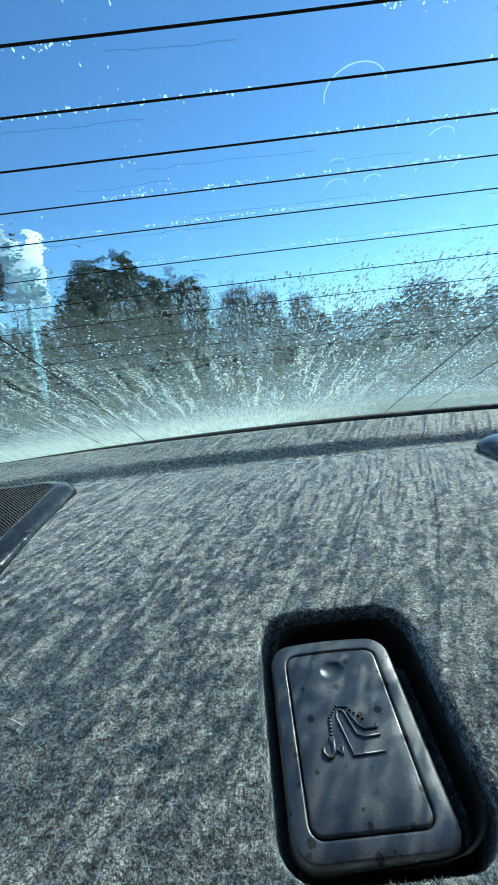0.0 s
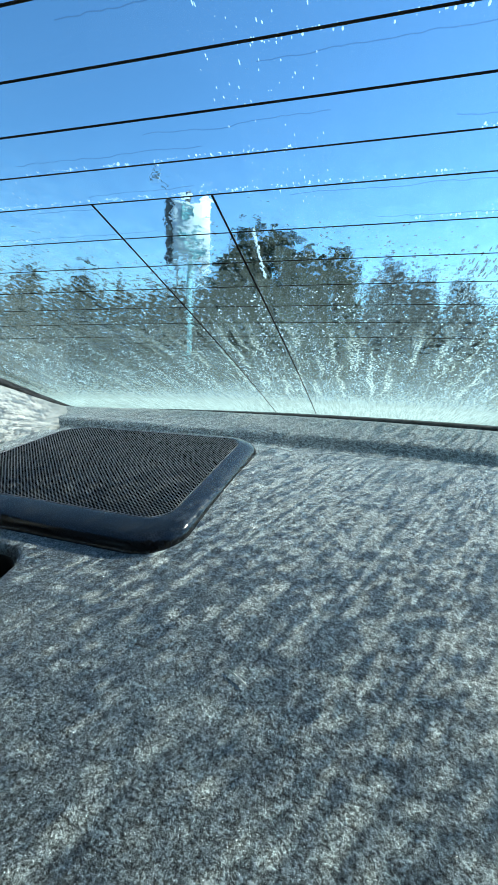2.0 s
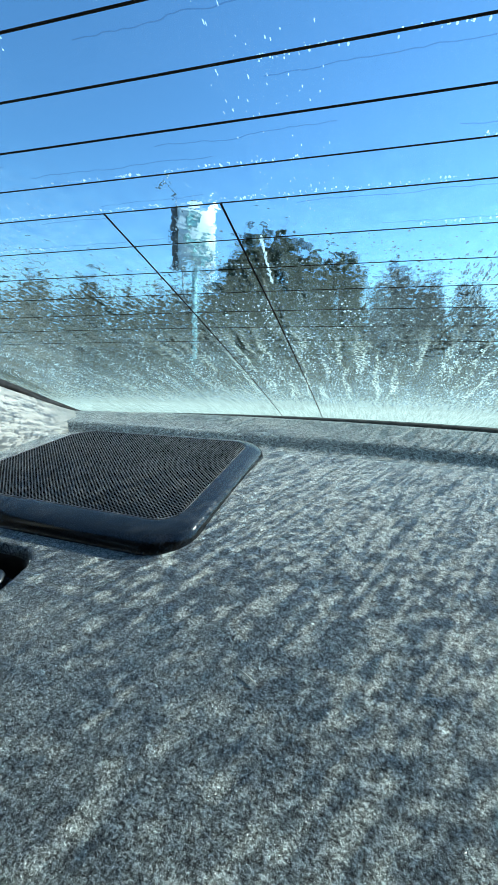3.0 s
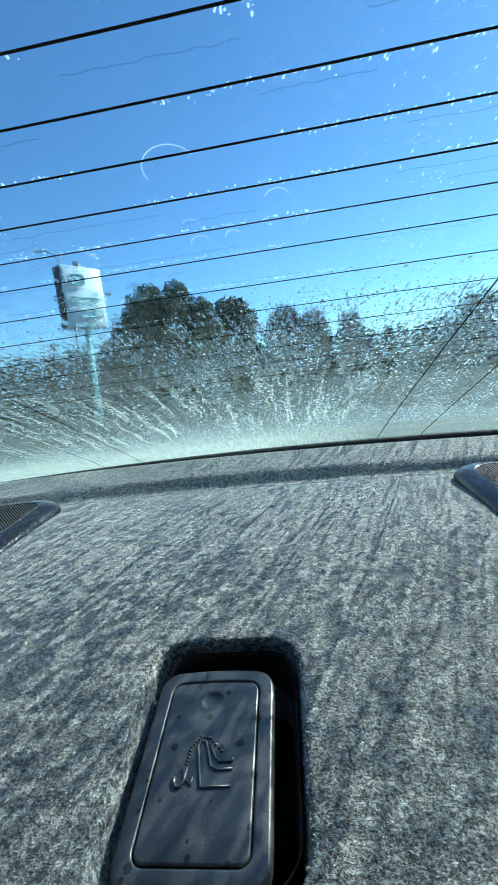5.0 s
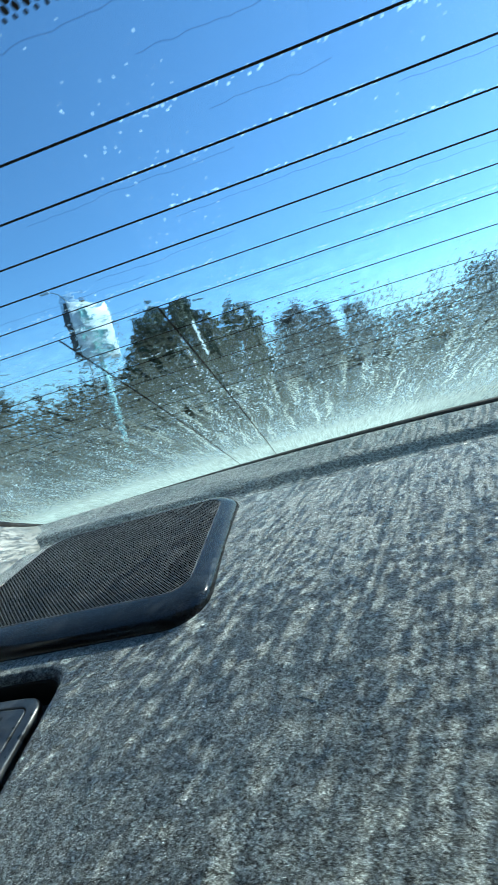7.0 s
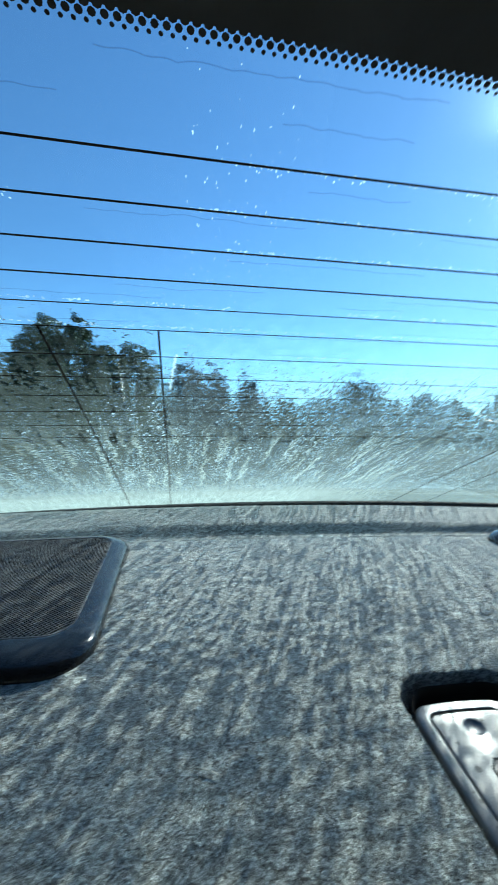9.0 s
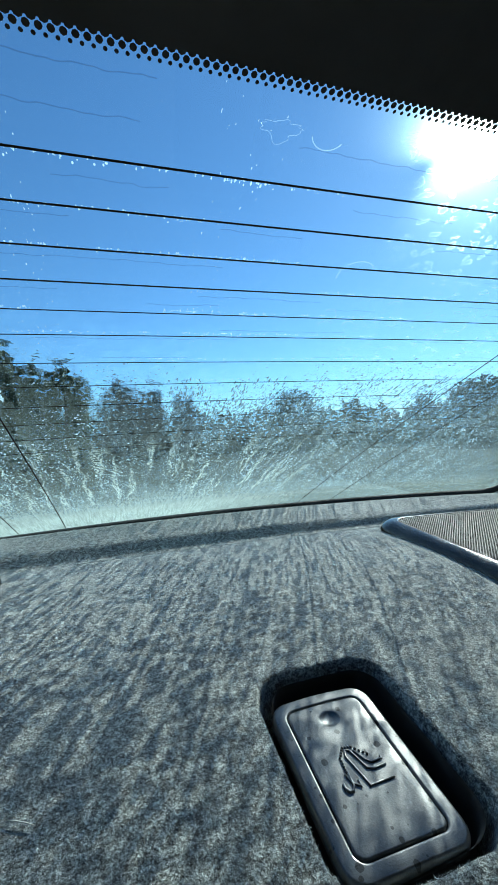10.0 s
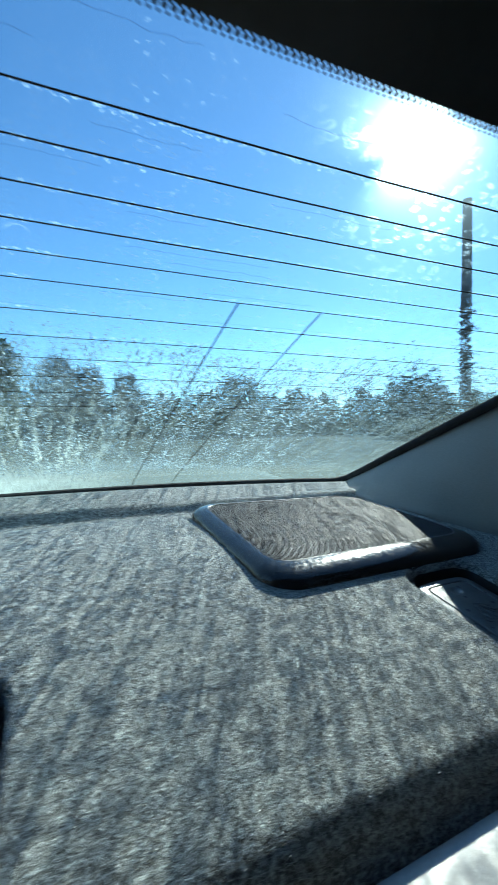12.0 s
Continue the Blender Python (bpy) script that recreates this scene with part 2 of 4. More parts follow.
def edge_material():
    """A thin lip of water, its bending of light put in as a grey tint."""
    a = Mat("water_lip")
    c = a.node("BsdfTransparent", Color=(0.86, 0.87, 0.89, 1))
    a.l.new(c.outputs[0], a.out.inputs["Surface"])
    return a.m


def pane_material():
    a = Mat("window_pane")
    t = a.node("BsdfTransparent", Color=(0.775, 0.91, 1.0, 1))
    g = a.node("BsdfGlossy", Color=(1, 1, 1, 1), Roughness=0.02)
    lw = a.node("LayerWeight", Blend=0.5)
    gloss = a.math("ADD", 0.02, a.math("MULTIPLY", a.math("POWER", lw.outputs["Facing"], 5.0), 0.35))
    mx = a.node("MixShader", Fac=gloss)
    a.l.new(t.outputs[0], mx.inputs[1])
    a.l.new(g.outputs[0], mx.inputs[2])
    a.l.new(mx.outputs[0], a.out.inputs["Surface"])
    return a.m


def matte(m):
    """Take the gloss from a dusty or rough surface."""
    m.node_tree.nodes["Principled BSDF"].inputs["Specular IOR Level"].default_value = 0.05
    return m


def foliage_material(name, c1, c2):
    a = Mat(name)
    geo = a.n.new("ShaderNodeNewGeometry")
    a.set(a.blend(geo.outputs["Random Per Island"], c1, c2), 0.6)
    return a.m


CARPET, PILE, GRILLE = carpet_material(), pile_material(), grille_material()
BEZEL = speckled("bezel_plastic", (0.010, 0.011, 0.012), (0.017, 0.018, 0.020), 900, 0.17, 0.12, 0.0001, coarse=25)


def cover_material():
    """Black moulded plastic with a fine grain, pale wear and dark dried spots."""
    a = Mat("cover_plastic")
    wear = a.math("ADD", a.math("MULTIPLY", a.noise(900, 3, 0.7), 0.45), a.math("MULTIPLY", a.noise(55, 4), 0.55))
    dots = a.node("TexVoronoi", Scale=125.0, Randomness=1.0)
    dots.voronoi_dimensions = "2D"
    a.l.new(a.coords(), dots.inputs["Vector"])
    pick = a.node("SeparateColor", Color=dots.outputs["Color"])
    size = a.ramp(pick.outputs[0], (0.55, 0.0), (1.0, 0.24))
    spot = a.math("MULTIPLY", a.math("LESS_THAN", a.math("ADD", dots.outputs["Distance"], a.math("MULTIPLY", a.math("SUBTRACT", a.noise(700, 2), 0.5), 0.12)), size), 0.65)
    c = a.ramp(wear, (0.36, (0.020, 0.022, 0.024)), (0.62, (0.066, 0.073, 0.076)))
    a.set(a.blend(spot, c, (0.012, 0.013, 0.013)), a.ramp(a.noise(120, 4), (0.3, 0.27), (0.7, 0.44)), Specular_IOR_Level=a.math("SUBTRACT", 1.0, spot))
    a.bump(a.noise(1500, 2), 0.35, 0.0002)
    return a.m


COVER = cover_material()
EDGE = speckled("edge_grey", (0.12, 0.12, 0.13), (0.2, 0.2, 0.21), 500, 0.45)
# near-black that stands in for shade inside the anchor cover recesses
RECESS_SHADE = speckled("recess_shade", (0.004, 0.004, 0.004), (0.008, 0.008, 0.008), 300, 0.6)
RUBBER = speckled("seal_rubber", (0.006, 0.006, 0.007), (0.012, 0.012, 0.013), 300, 0.85)
FRIT = speckled("ceramic_frit", (0.003, 0.003, 0.003), (0.006, 0.006, 0.006), 200, 0.5)
HEATER = speckled("heater_print", (0.012, 0.009, 0.007), (0.022, 0.016, 0.012), 400, 0.88)
PILLAR = speckled("pillar_cloth", (0.25, 0.245, 0.225), (0.31, 0.305, 0.28), 700, 0.85, 0.3, 0.0004)
LINING = speckled("roof_cloth", (0.19, 0.187, 0.18), (0.25, 0.246, 0.235), 600, 0.95, 0.4, 0.0005)
LEATHER = speckled("seat_leather", (0.56, 0.54, 0.49), (0.68, 0.66, 0.61), 420, 0.5, 0.35, 0.0005)
DARKTRIM = speckled("dark_trim", (0.03, 0.03, 0.032), (0.05, 0.05, 0.052), 300, 0.7)
PAINT = matte(speckled("car_paint", (0.09, 0.083, 0.064), (0.13, 0.12, 0.097), 40, 0.9, 0.02))
STRAW = speckled("dry_straw", (0.70, 0.68, 0.58), (0.85, 0.82, 0.72), 800, 0.7)
FILM, PANE = film_material(), pane_material()
# white scatter in these two puts the drops' glints into the colour
WATER = bead_material("water", 0.10, 0.2)
GLINT_BEADS = bead_material("glint_water", 0.75, 0.15)
SPOTS = bead_material("water_spots", 0.8, 0.5)
RINGS = bead_material("water_rings", 0.8, 0.84)
EDGES = edge_material()
BARK = speckled("bark", (0.06, 0.05, 0.04), (0.16, 0.13, 0.10), 9, 0.9, 0.8, 0.02, coarse=2)
POLE = speckled("pole_wood", (0.07, 0.055, 0.045), (0.15, 0.12, 0.10), 6, 0.9, 0.5, 0.01, coarse=1)
OAK = foliage_material("oak_leaves", (0.045, 0.058, 0.024), (0.12, 0.135, 0.062))
SCRUB = foliage_material("scrub_leaves", (0.055, 0.055, 0.030), (0.13, 0.12, 0.075))
TWIG = foliage_material("bare_twigs", (0.10, 0.085, 0.075), (0.19, 0.165, 0.15))
GROUND = matte(speckled("lot_ground", (0.030, 0.025, 0.015), (0.066, 0.055, 0.034), 3, 0.95, 0.5, 0.01, coarse=0.15))
WHITE = speckled("sign_white", (0.74, 0.75, 0.74), (0.82, 0.83, 0.82), 5, 0.45, 0.05, coarse=0.8)
TEAL = speckled("sign_teal", (0.42, 0.70, 0.66), (0.50, 0.76, 0.72), 5, 0.45, 0.05, coarse=0.8)
STEEL = speckled("grey_steel", (0.22, 0.23, 0.23), (0.32, 0.33, 0.33), 12, 0.5, 0.1, metal=0.6)


# ---- building helpers ----
def link(name, bm, material, smooth=True):
    me = bpy.data.meshes.new(name)
    bm.to_mesh(me)
    bm.free()
    if smooth:
        me.polygons.foreach_set("use_smooth", [True] * len(me.polygons))
    if material:
        me.materials.append(material)
    return new(name, me)


def from_arrays(name, verts, faces, material, smooth=True):
    """A mesh object from arrays: verts (n, 3) and faces (m, 3 or 4)."""
    verts, faces = np.asarray(verts, np.float32), np.asarray(faces, np.int32)
    me = bpy.data.meshes.new(name)
    k = faces.shape[1]
    me.vertices.add(len(verts))
    me.vertices.foreach_set("co", verts.ravel())
    me.loops.add(faces.size)
    me.loops.foreach_set("vertex_index", faces.ravel())
    me.polygons.add(len(faces))
    me.polygons.foreach_set("loop_start", np.arange(0, faces.size, k, dtype=np.int32))
    me.polygons.foreach_set("use_smooth", np.full(len(faces), smooth))
    me.update(calc_edges=True)
    me.materials.append(material)
    return new(name, me)


def part(name, bm, material, parent, label="", smooth=True):
    """One mesh under a thing or under a part, in the parent's own frame."""
    ob = link(name, bm, material, smooth)
    ob.parent = parent
    return tagged(ob, label)


def thing(name, m, label, category, group="", kind=""):
    ob = new(name)
    ob.empty_display_size = 0.02
    ob.matrix_world = m
    return tagged(ob, label, category, group, kind)


def box(x0, y0, z0, x1, y1, z1, bevel=0.0, segs=2):
    bm = bmesh.new()
    bmesh.ops.create_cube(bm, size=1)
    for v in bm.verts:
        v.co = Vector(((x0 + x1) / 2 + v.co.x * (x1 - x0), (y0 + y1) / 2 + v.co.y * (y1 - y0), (z0 + z1) / 2 + v.co.z * (z1 - z0)))
    if bevel:
        bmesh.ops.bevel(bm, geom=bm.edges[:], offset=bevel, segments=segs, affect="EDGES", profile=0.5)
    return bm


def round_rect(x0, y0, x1, y1, r, n=6):
    """Corner points of a rounded rectangle, anticlockwise."""
    pts = []
    for cx, cy, a0 in ((x1 - r, y1 - r, 0), (x0 + r, y1 - r, 90), (x0 + r, y0 + r, 180), (x1 - r, y0 + r, 270)):
        for i in range(n + 1):
            a = radians(a0 + 90 * i / n)
            pts.append((cx + r * math.cos(a), cy + r * math.sin(a)))
    return pts


def loft(rings, cap_first=False, cap_last=True, closed=True):
    """Faces between rings of equally many points."""
    bm = bmesh.new()
    rows = [[bm.verts.new(p) for p in ring] for ring in rings]
    n = len(rows[0])
    for a, b in zip(rows, rows[1:]):
        for i in range(n if closed else n - 1):
            j = (i + 1) % n
            bm.faces.new((a[i], a[j], b[j], b[i]))
    if cap_first:
        bm.faces.new(rows[0][::-1])
    if cap_last:
        bm.faces.new(rows[-1])
    bm.normal_update()
    return bm


def tube(points, radius, sides=8, flat=1.0):
    """A tube along points; radius may be a number or a list."""
    pts = [Vector(p) for p in points]
    rad = radius if isinstance(radius, (list, tuple)) else [radius] * len(pts)
    rings = []
    for i, p in enumerate(pts):
        d = (pts[min(i + 1, len(pts) - 1)] - pts[max(i - 1, 0)]).normalized()
        side = d.cross(Vector((0, 0, 1)))
        side = side.normalized() if side.length > 0.05 else Vector((1, 0, 0))
        up = side.cross(d).normalized()
        rings.append([p + rad[i] * (math.cos(6.28319 * k / sides) * side + flat * math.sin(6.28319 * k / sides) * up) for k in range(sides)])
    return loft(rings, True, True)


# ---- shapes of the shelf and the pane ----
XC = 0.031


def pane_z(x, y):
    return 0.3429 - 0.5788 * y - 0.0901 * y ** 2 - 0.1041 * (x - XC) ** 2 + 0.0125 * x


def pane_point(x, v, lift=0.0):
    """A point of the pane: v is the distance rearwards on its middle line."""
    y = v - 0.14 * (x - XC) ** 2
    n = Vector((0.21 * (x - XC), 0.62, 1.0)).normalized()
    return Vector((x, y, pane_z(x, y))) + lift * n


def half_width(v):
    return 0.535 + 0.045 * min(1, max(0, (v - 0.1) / 0.45))


COVERS = ((0.0422, 0.1238), (-0.331, 0.1255), (0.4295, 0.1400))
SPEAKERS = (-0.317, 0.396)


def shelf_end(x):
    return 0.6045 - 0.14 * (x - XC) ** 2


def shelf_z(x, y):
    """The carpet's height; x and y may be arrays."""
    x, y = np.asarray(x, float), np.asarray(y, float)
    q = np.clip(y - 0.18, 0, 0.315)
    z = -0.40 * q ** 2
    end = shelf_end(x)
    d = end - y
    s = np.clip((0.122 - d) / 0.023, 0, 1)
    z = z - 0.006 * np.exp(-((d - 0.128) / 0.018) ** 2) + 0.0087 * s * s * (3 - 2 * s)
    t = np.clip((0.045 - d) / 0.045, 0, 1)
    t = t * t * (3 - 2 * t)
    z = z * (1 - t) + (pane_z(x, np.minimum(y, end)) - 0.024) * t
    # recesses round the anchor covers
    for cx, cy in COVERS:
        ax, ay = np.abs(x - (cx + 0.004)) - 0.0225, np.abs(y - (cy + 0.004)) - 0.038
        r = np.sqrt(np.clip(ax, 0, None) ** 2 + np.clip(ay, 0, None) ** 2) + np.minimum(np.maximum(ax, ay), 0)
        e = np.clip((0.0215 - r) / 0.0085, 0, 1)
        z = z - 0.058 * e ** 1.5
    yf = 0.045 + 0.017 * np.clip((x + 0.1) / 0.3, 0, 1)
    f = np.clip((yf - y) / 0.026, 0, 1)
    return z - 0.04 * f ** 2


def grid_faces(nu, nv):
    i = (np.arange(nu - 1)[:, None] * nv + np.arange(nv - 1)[None, :]).ravel()
    return np.stack([i, i + nv, i + nv + 1, i + 1], 1)


# ---- parcel shelf ----
def parcel_shelf():
    nu, nv = 500, 260
    us = np.linspace(XC - 0.57, XC + 0.57, nu)
    s = np.linspace(0, 1, nv)
    X = np.repeat(us[:, None], nv, 1)
    front = 0.019 + 0.017 * np.clip((us[:, None] + 0.1) / 0.3, 0, 1)
    Y = front + s[None, :] * (shelf_end(us)[:, None] + 0.004 - front)
    Z = shelf_z(X, Y)
    ob = from_arrays("parcel_shelf", np.stack([X, Y, Z], 2).reshape(-1, 3), grid_faces(nu, nv), CARPET)
    ob.matrix_world = CAR
    tagged(ob, "dark grey carpeted parcel shelf behind the rear seat", "parcel shelf", kind="structure")
    # upright fibres of the pile
    rng = np.random.default_rng(3)
    n = 1150000
    x = rng.uniform(-0.5, 0.56, n)
    front = 0.030 + 0.016 * np.clip((x + 0.1) / 0.3, 0, 1)
    y = front + rng.random(n) ** 1.3 * (shelf_end(x) - 0.006 - front)
    keep = np.ones(n, bool)
    for cx, cy in COVERS:
        keep &= ~((np.abs(x - cx - 0.004) < 0.041) & (np.abs(y - cy - 0.004) < 0.056))
    for sx in SPEAKERS:
        keep &= ~((np.abs(x - sx) < 0.125) & (np.abs(y - 0.3215) < 0.110))
    x, y = x[keep], y[keep]
    n = len(x)
    z = shelf_z(x, y)
    a = rng.uniform(0, 6.283, n)
    w, h = rng.uniform(0.00007, 0.00018, n), rng.uniform(0.0002, 0.0008, n)
    tuft = rng.random(n) < 0.2
    w[tuft] *= 1.8
    lean = rng.normal(0, 0.0006, (n, 2))
    p0 = np.stack([x - w * np.cos(a), y - w * np.sin(a), z - 0.0002], 1)
    p1 = np.stack([x + w * np.cos(a), y + w * np.sin(a), z - 0.0002], 1)
    p2 = np.stack([x + lean[:, 0], y + lean[:, 1], z + h], 1)
    pile = from_arrays("carpet_pile", np.stack([p0, p1, p2], 1).reshape(-1, 3), np.arange(3 * n).reshape(-1, 3), PILE, False)
    pile.parent = ob
    tagged(pile, "short grey carpet fibres", kind="stuff")


parcel_shelf()


# ---- loudspeaker covers ----
def speaker_cover(sx, flip):
    m = CAR @ pose(sx, 0.3215, -0.0130, -5.6, 0, 0)
    top = thing("speaker_cover", m, "black plastic loudspeaker cover with a perforated metal grille on the shelf", "speaker cover", "shelf loudspeakers")

    def ring(inset, z, r):
        pts = round_rect(-0.133 + 0.78 * inset, -0.1185 + 1.15 * inset, 0.133 - 0.78 * inset, 0.1185 - 1.05 * inset, r, 8)
        # the outer far corner is cut away to follow the window
        out = []
        for x, y in pts:
            k = max(0.0, (x * flip + y) - 0.150)
            # the side towards the seat rises steeply
            w = min(1.0, max(0.0, (-y - 0.05) / 0.04))
            rise = 0.015 * (z / 0.015) ** 0.6 if z > 0 else z
            out.append((x - 0.35 * k * flip, y - 0.35 * k, z + w * (rise - z)))
        return out

    rim = loft([ring(0, -0.012, 0.035), ring(0.0, 0.000, 0.035), ring(0.0012, 0.0045, 0.0345), ring(0.004, 0.0085, 0.033), ring(0.009, 0.0117, 0.030), ring(0.015, 0.0138, 0.026), ring(0.0205, 0.0148, 0.022), ring(0.0228, 0.0150, 0.021), ring(0.0232, 0.0135, 0.0205)], cap_last=False)
    part("bezel", rim, BEZEL, top, "smooth black plastic rim")
    mesh = loft([ring(0.0234, 0.0143, 0.0200), ring(0.0260, 0.0150, 0.018), ring(0.032, 0.0152, 0.015), ring(0.055, 0.0155, 0.012), ring(0.085, 0.0157, 0.008)])
    part("grille", mesh, GRILLE, top, "fine perforated black metal mesh")
    part("edge_line", loft([ring(0.0226, 0.0148, 0.0210), ring(0.0230, 0.0154, 0.0207), ring(0.0235, 0.0148, 0.0203)], cap_last=False), EDGE, top, "thin grey edge")


speaker_cover(SPEAKERS[0], -1)
speaker_cover(SPEAKERS[1], 1)


# ---- child seat anchor covers ----
def anchor_cover(cx, cy):
    top = thing("anchor_cover", CAR @ pose(cx, cy, -0.0092), "black plastic child seat anchor cover sunk in the carpet", "anchor cover", "child seat anchor covers")

    def outline(inset, r, n):
        """A rounded rectangle with points along its straight sides too."""
        pts = round_rect(-0.0322 + inset, -0.0472 + inset, 0.0322 - inset, 0.0472 - inset, r, n)
        out = []
        for i, p in enumerate(pts):
            q = pts[(i + 1) % len(pts)]
            steps = 12 if i % (n + 1) == n else 1
            out += [(p[0] + (q[0] - p[0]) * k / steps, p[1] + (q[1] - p[1]) * k / steps) for k in range(steps)]
        return out

    def ring(inset, z, r, n=6):
        # the far edge is bowed
        return [(x, y + 0.0022 * max(0.0, y / 0.047) * (1 - (x / 0.0322) ** 2), z) for x, y in outline(inset, r, n)]

    body = loft([ring(0.004, -0.047, 0.008), ring(0.004, -0.006, 0.008), ring(0, -0.004, 0.010), ring(0, -0.001, 0.010), ring(0.0005, 0.0008, 0.0098), ring(0.0014, 0.0017, 0.0092), ring(0.0020, 0.0019, 0.0088), ring(0.0068, 0.0021, 0.0062), ring(0.0074, 0.0021, 0.006), ring(0.0079, 0.0016, 0.0055), ring(0.0080, 0.0002, 0.005)], cap_last=True)
    part("frame", body, COVER, top, "worn black plastic frame")
    # black liner added for the recess's shade; higher at the far side and free edge
    shade_well = loft([[(x + 0.0070, y + 0.0060, z + lift * min(1.0, max(0.0, x / 0.03, (y - 0.035) / 0.01))) for x, y in round_rect(-0.0372 + d, -0.0537 + d, 0.0372 - d, 0.0537 - d, 0.018, 6)] for d, z, lift in ((0.0, -0.0030, 0.0062), (0.0012, -0.0055, 0.006), (0.0016, -0.046, 0.0))])
    part("shade_well", shade_well, RECESS_SHADE, top, "black liner standing in for the shade round the cover")
    # the lid narrows ring by ring to the finger dimple sunk in it
    dx, dy = -0.0005, 0.029
    rings = [ring(0.0086, 0.0002, 0.0045, n=8), ring(0.0087, 0.0017, 0.0045, n=8), ring(0.0091, 0.0022, 0.0042, n=8), ring(0.0097, 0.0023, 0.004, n=8)]
    outer = rings[-1]

    def round_dimple(r, z):
        return [(dx + r * math.cos(q), dy + 0.85 * r * math.sin(q), z) for q in (math.atan2(y - dy, x - dx) for x, y, _ in outer)]

    mouth = round_dimple(0.0066, 0.0025)
    for f in (0.25, 0.5, 0.75):
        rings.append([tuple(Vector(p).lerp(Vector(q), f)) for p, q in zip(outer, mouth)])
    rings += [mouth] + [round_dimple(r, z) for r, z in ((0.0062, 0.0024), (0.0052, 0.0019), (0.0038, 0.0013), (0.0018, 0.0010))]
    lid_ob = part("lid", loft(rings), COVER, top, "hinged plastic lid with a finger dimple and a moulded symbol")

    def line(name, pts, r, label):
        part(name, tube([(0.0005 + 0.86 * x, -0.001 + 0.86 * y, 0.0026) for x, y in pts], r, 6), COVER, lid_ob, label)

    line("seat_symbol", [(0.0150, -0.0125), (-0.0010, -0.0130), (-0.0056, 0.0070), (-0.0040, 0.0108), (-0.0012, 0.0096), (0.0030, -0.0030), (0.0070, -0.0048), (0.0150, -0.0042)], 0.0006, "moulded outline of a seat")
    line("child_seat_symbol", [(0.0010, 0.0092), (0.0048, 0.0016), (0.0078, -0.0008), (0.0145, -0.0004), (0.0148, 0.0012)], 0.0006, "moulded outline of a child seat")
    line("hook_symbol", [(-0.0100, -0.0030), (-0.0102, -0.0100), (-0.0120, -0.0128), (-0.0142, -0.0128), (-0.0158, -0.0104), (-0.0156, -0.0080)], 0.0008, "moulded tether hook")
    line("hook_point", [(-0.0118, -0.0030), (-0.0100, -0.0090), (-0.0062, -0.0118), (-0.0060, -0.0080)], 0.0006, "moulded arrow beside the hook")
    strap = bmesh.new()
    knots = [Vector(p) for p in ((-0.0102, -0.0020, 0), (-0.0092, 0.0070, 0), (-0.0045, 0.0128, 0), (0.0010, 0.0118, 0), (0.0100, 0.0030, 0))]
    for (p, q), count in zip(zip(knots, knots[1:]), (5, 4, 3, 5)):
        for i in range(count):
            c = p.lerp(q, i / count)
            bmesh.ops.create_icosphere(strap, subdivisions=1, radius=0.0008, matrix=Matrix.Translation((0.0005 + 0.86 * c.x, -0.001 + 0.86 * c.y, 0.0026)))
    part("strap_symbol", strap, COVER, lid_ob, "moulded dotted tether strap")


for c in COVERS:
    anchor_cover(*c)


# ---- rear window ----
def pane_strip(points, width, thick, lift):
    """A thin printed line on the inner face of the pane, along (x, v) points."""
    rings = []
    for i, (x, v) in enumerate(points):
        a, b = points[max(i - 1, 0)], points[min(i + 1, len(points) - 1)]
        d = (pane_point(*b) - pane_point(*a)).normalized()
        n = Vector((0.21 * (x - XC), 0.62, 1.0)).normalized()
        s = d.cross(n).normalized() * width / 2
        p = pane_point(x, v, lift)
        rings.append([p - s, p + s, p + s - n * thick, p - s - n * thick])
    return loft(rings, True, True)


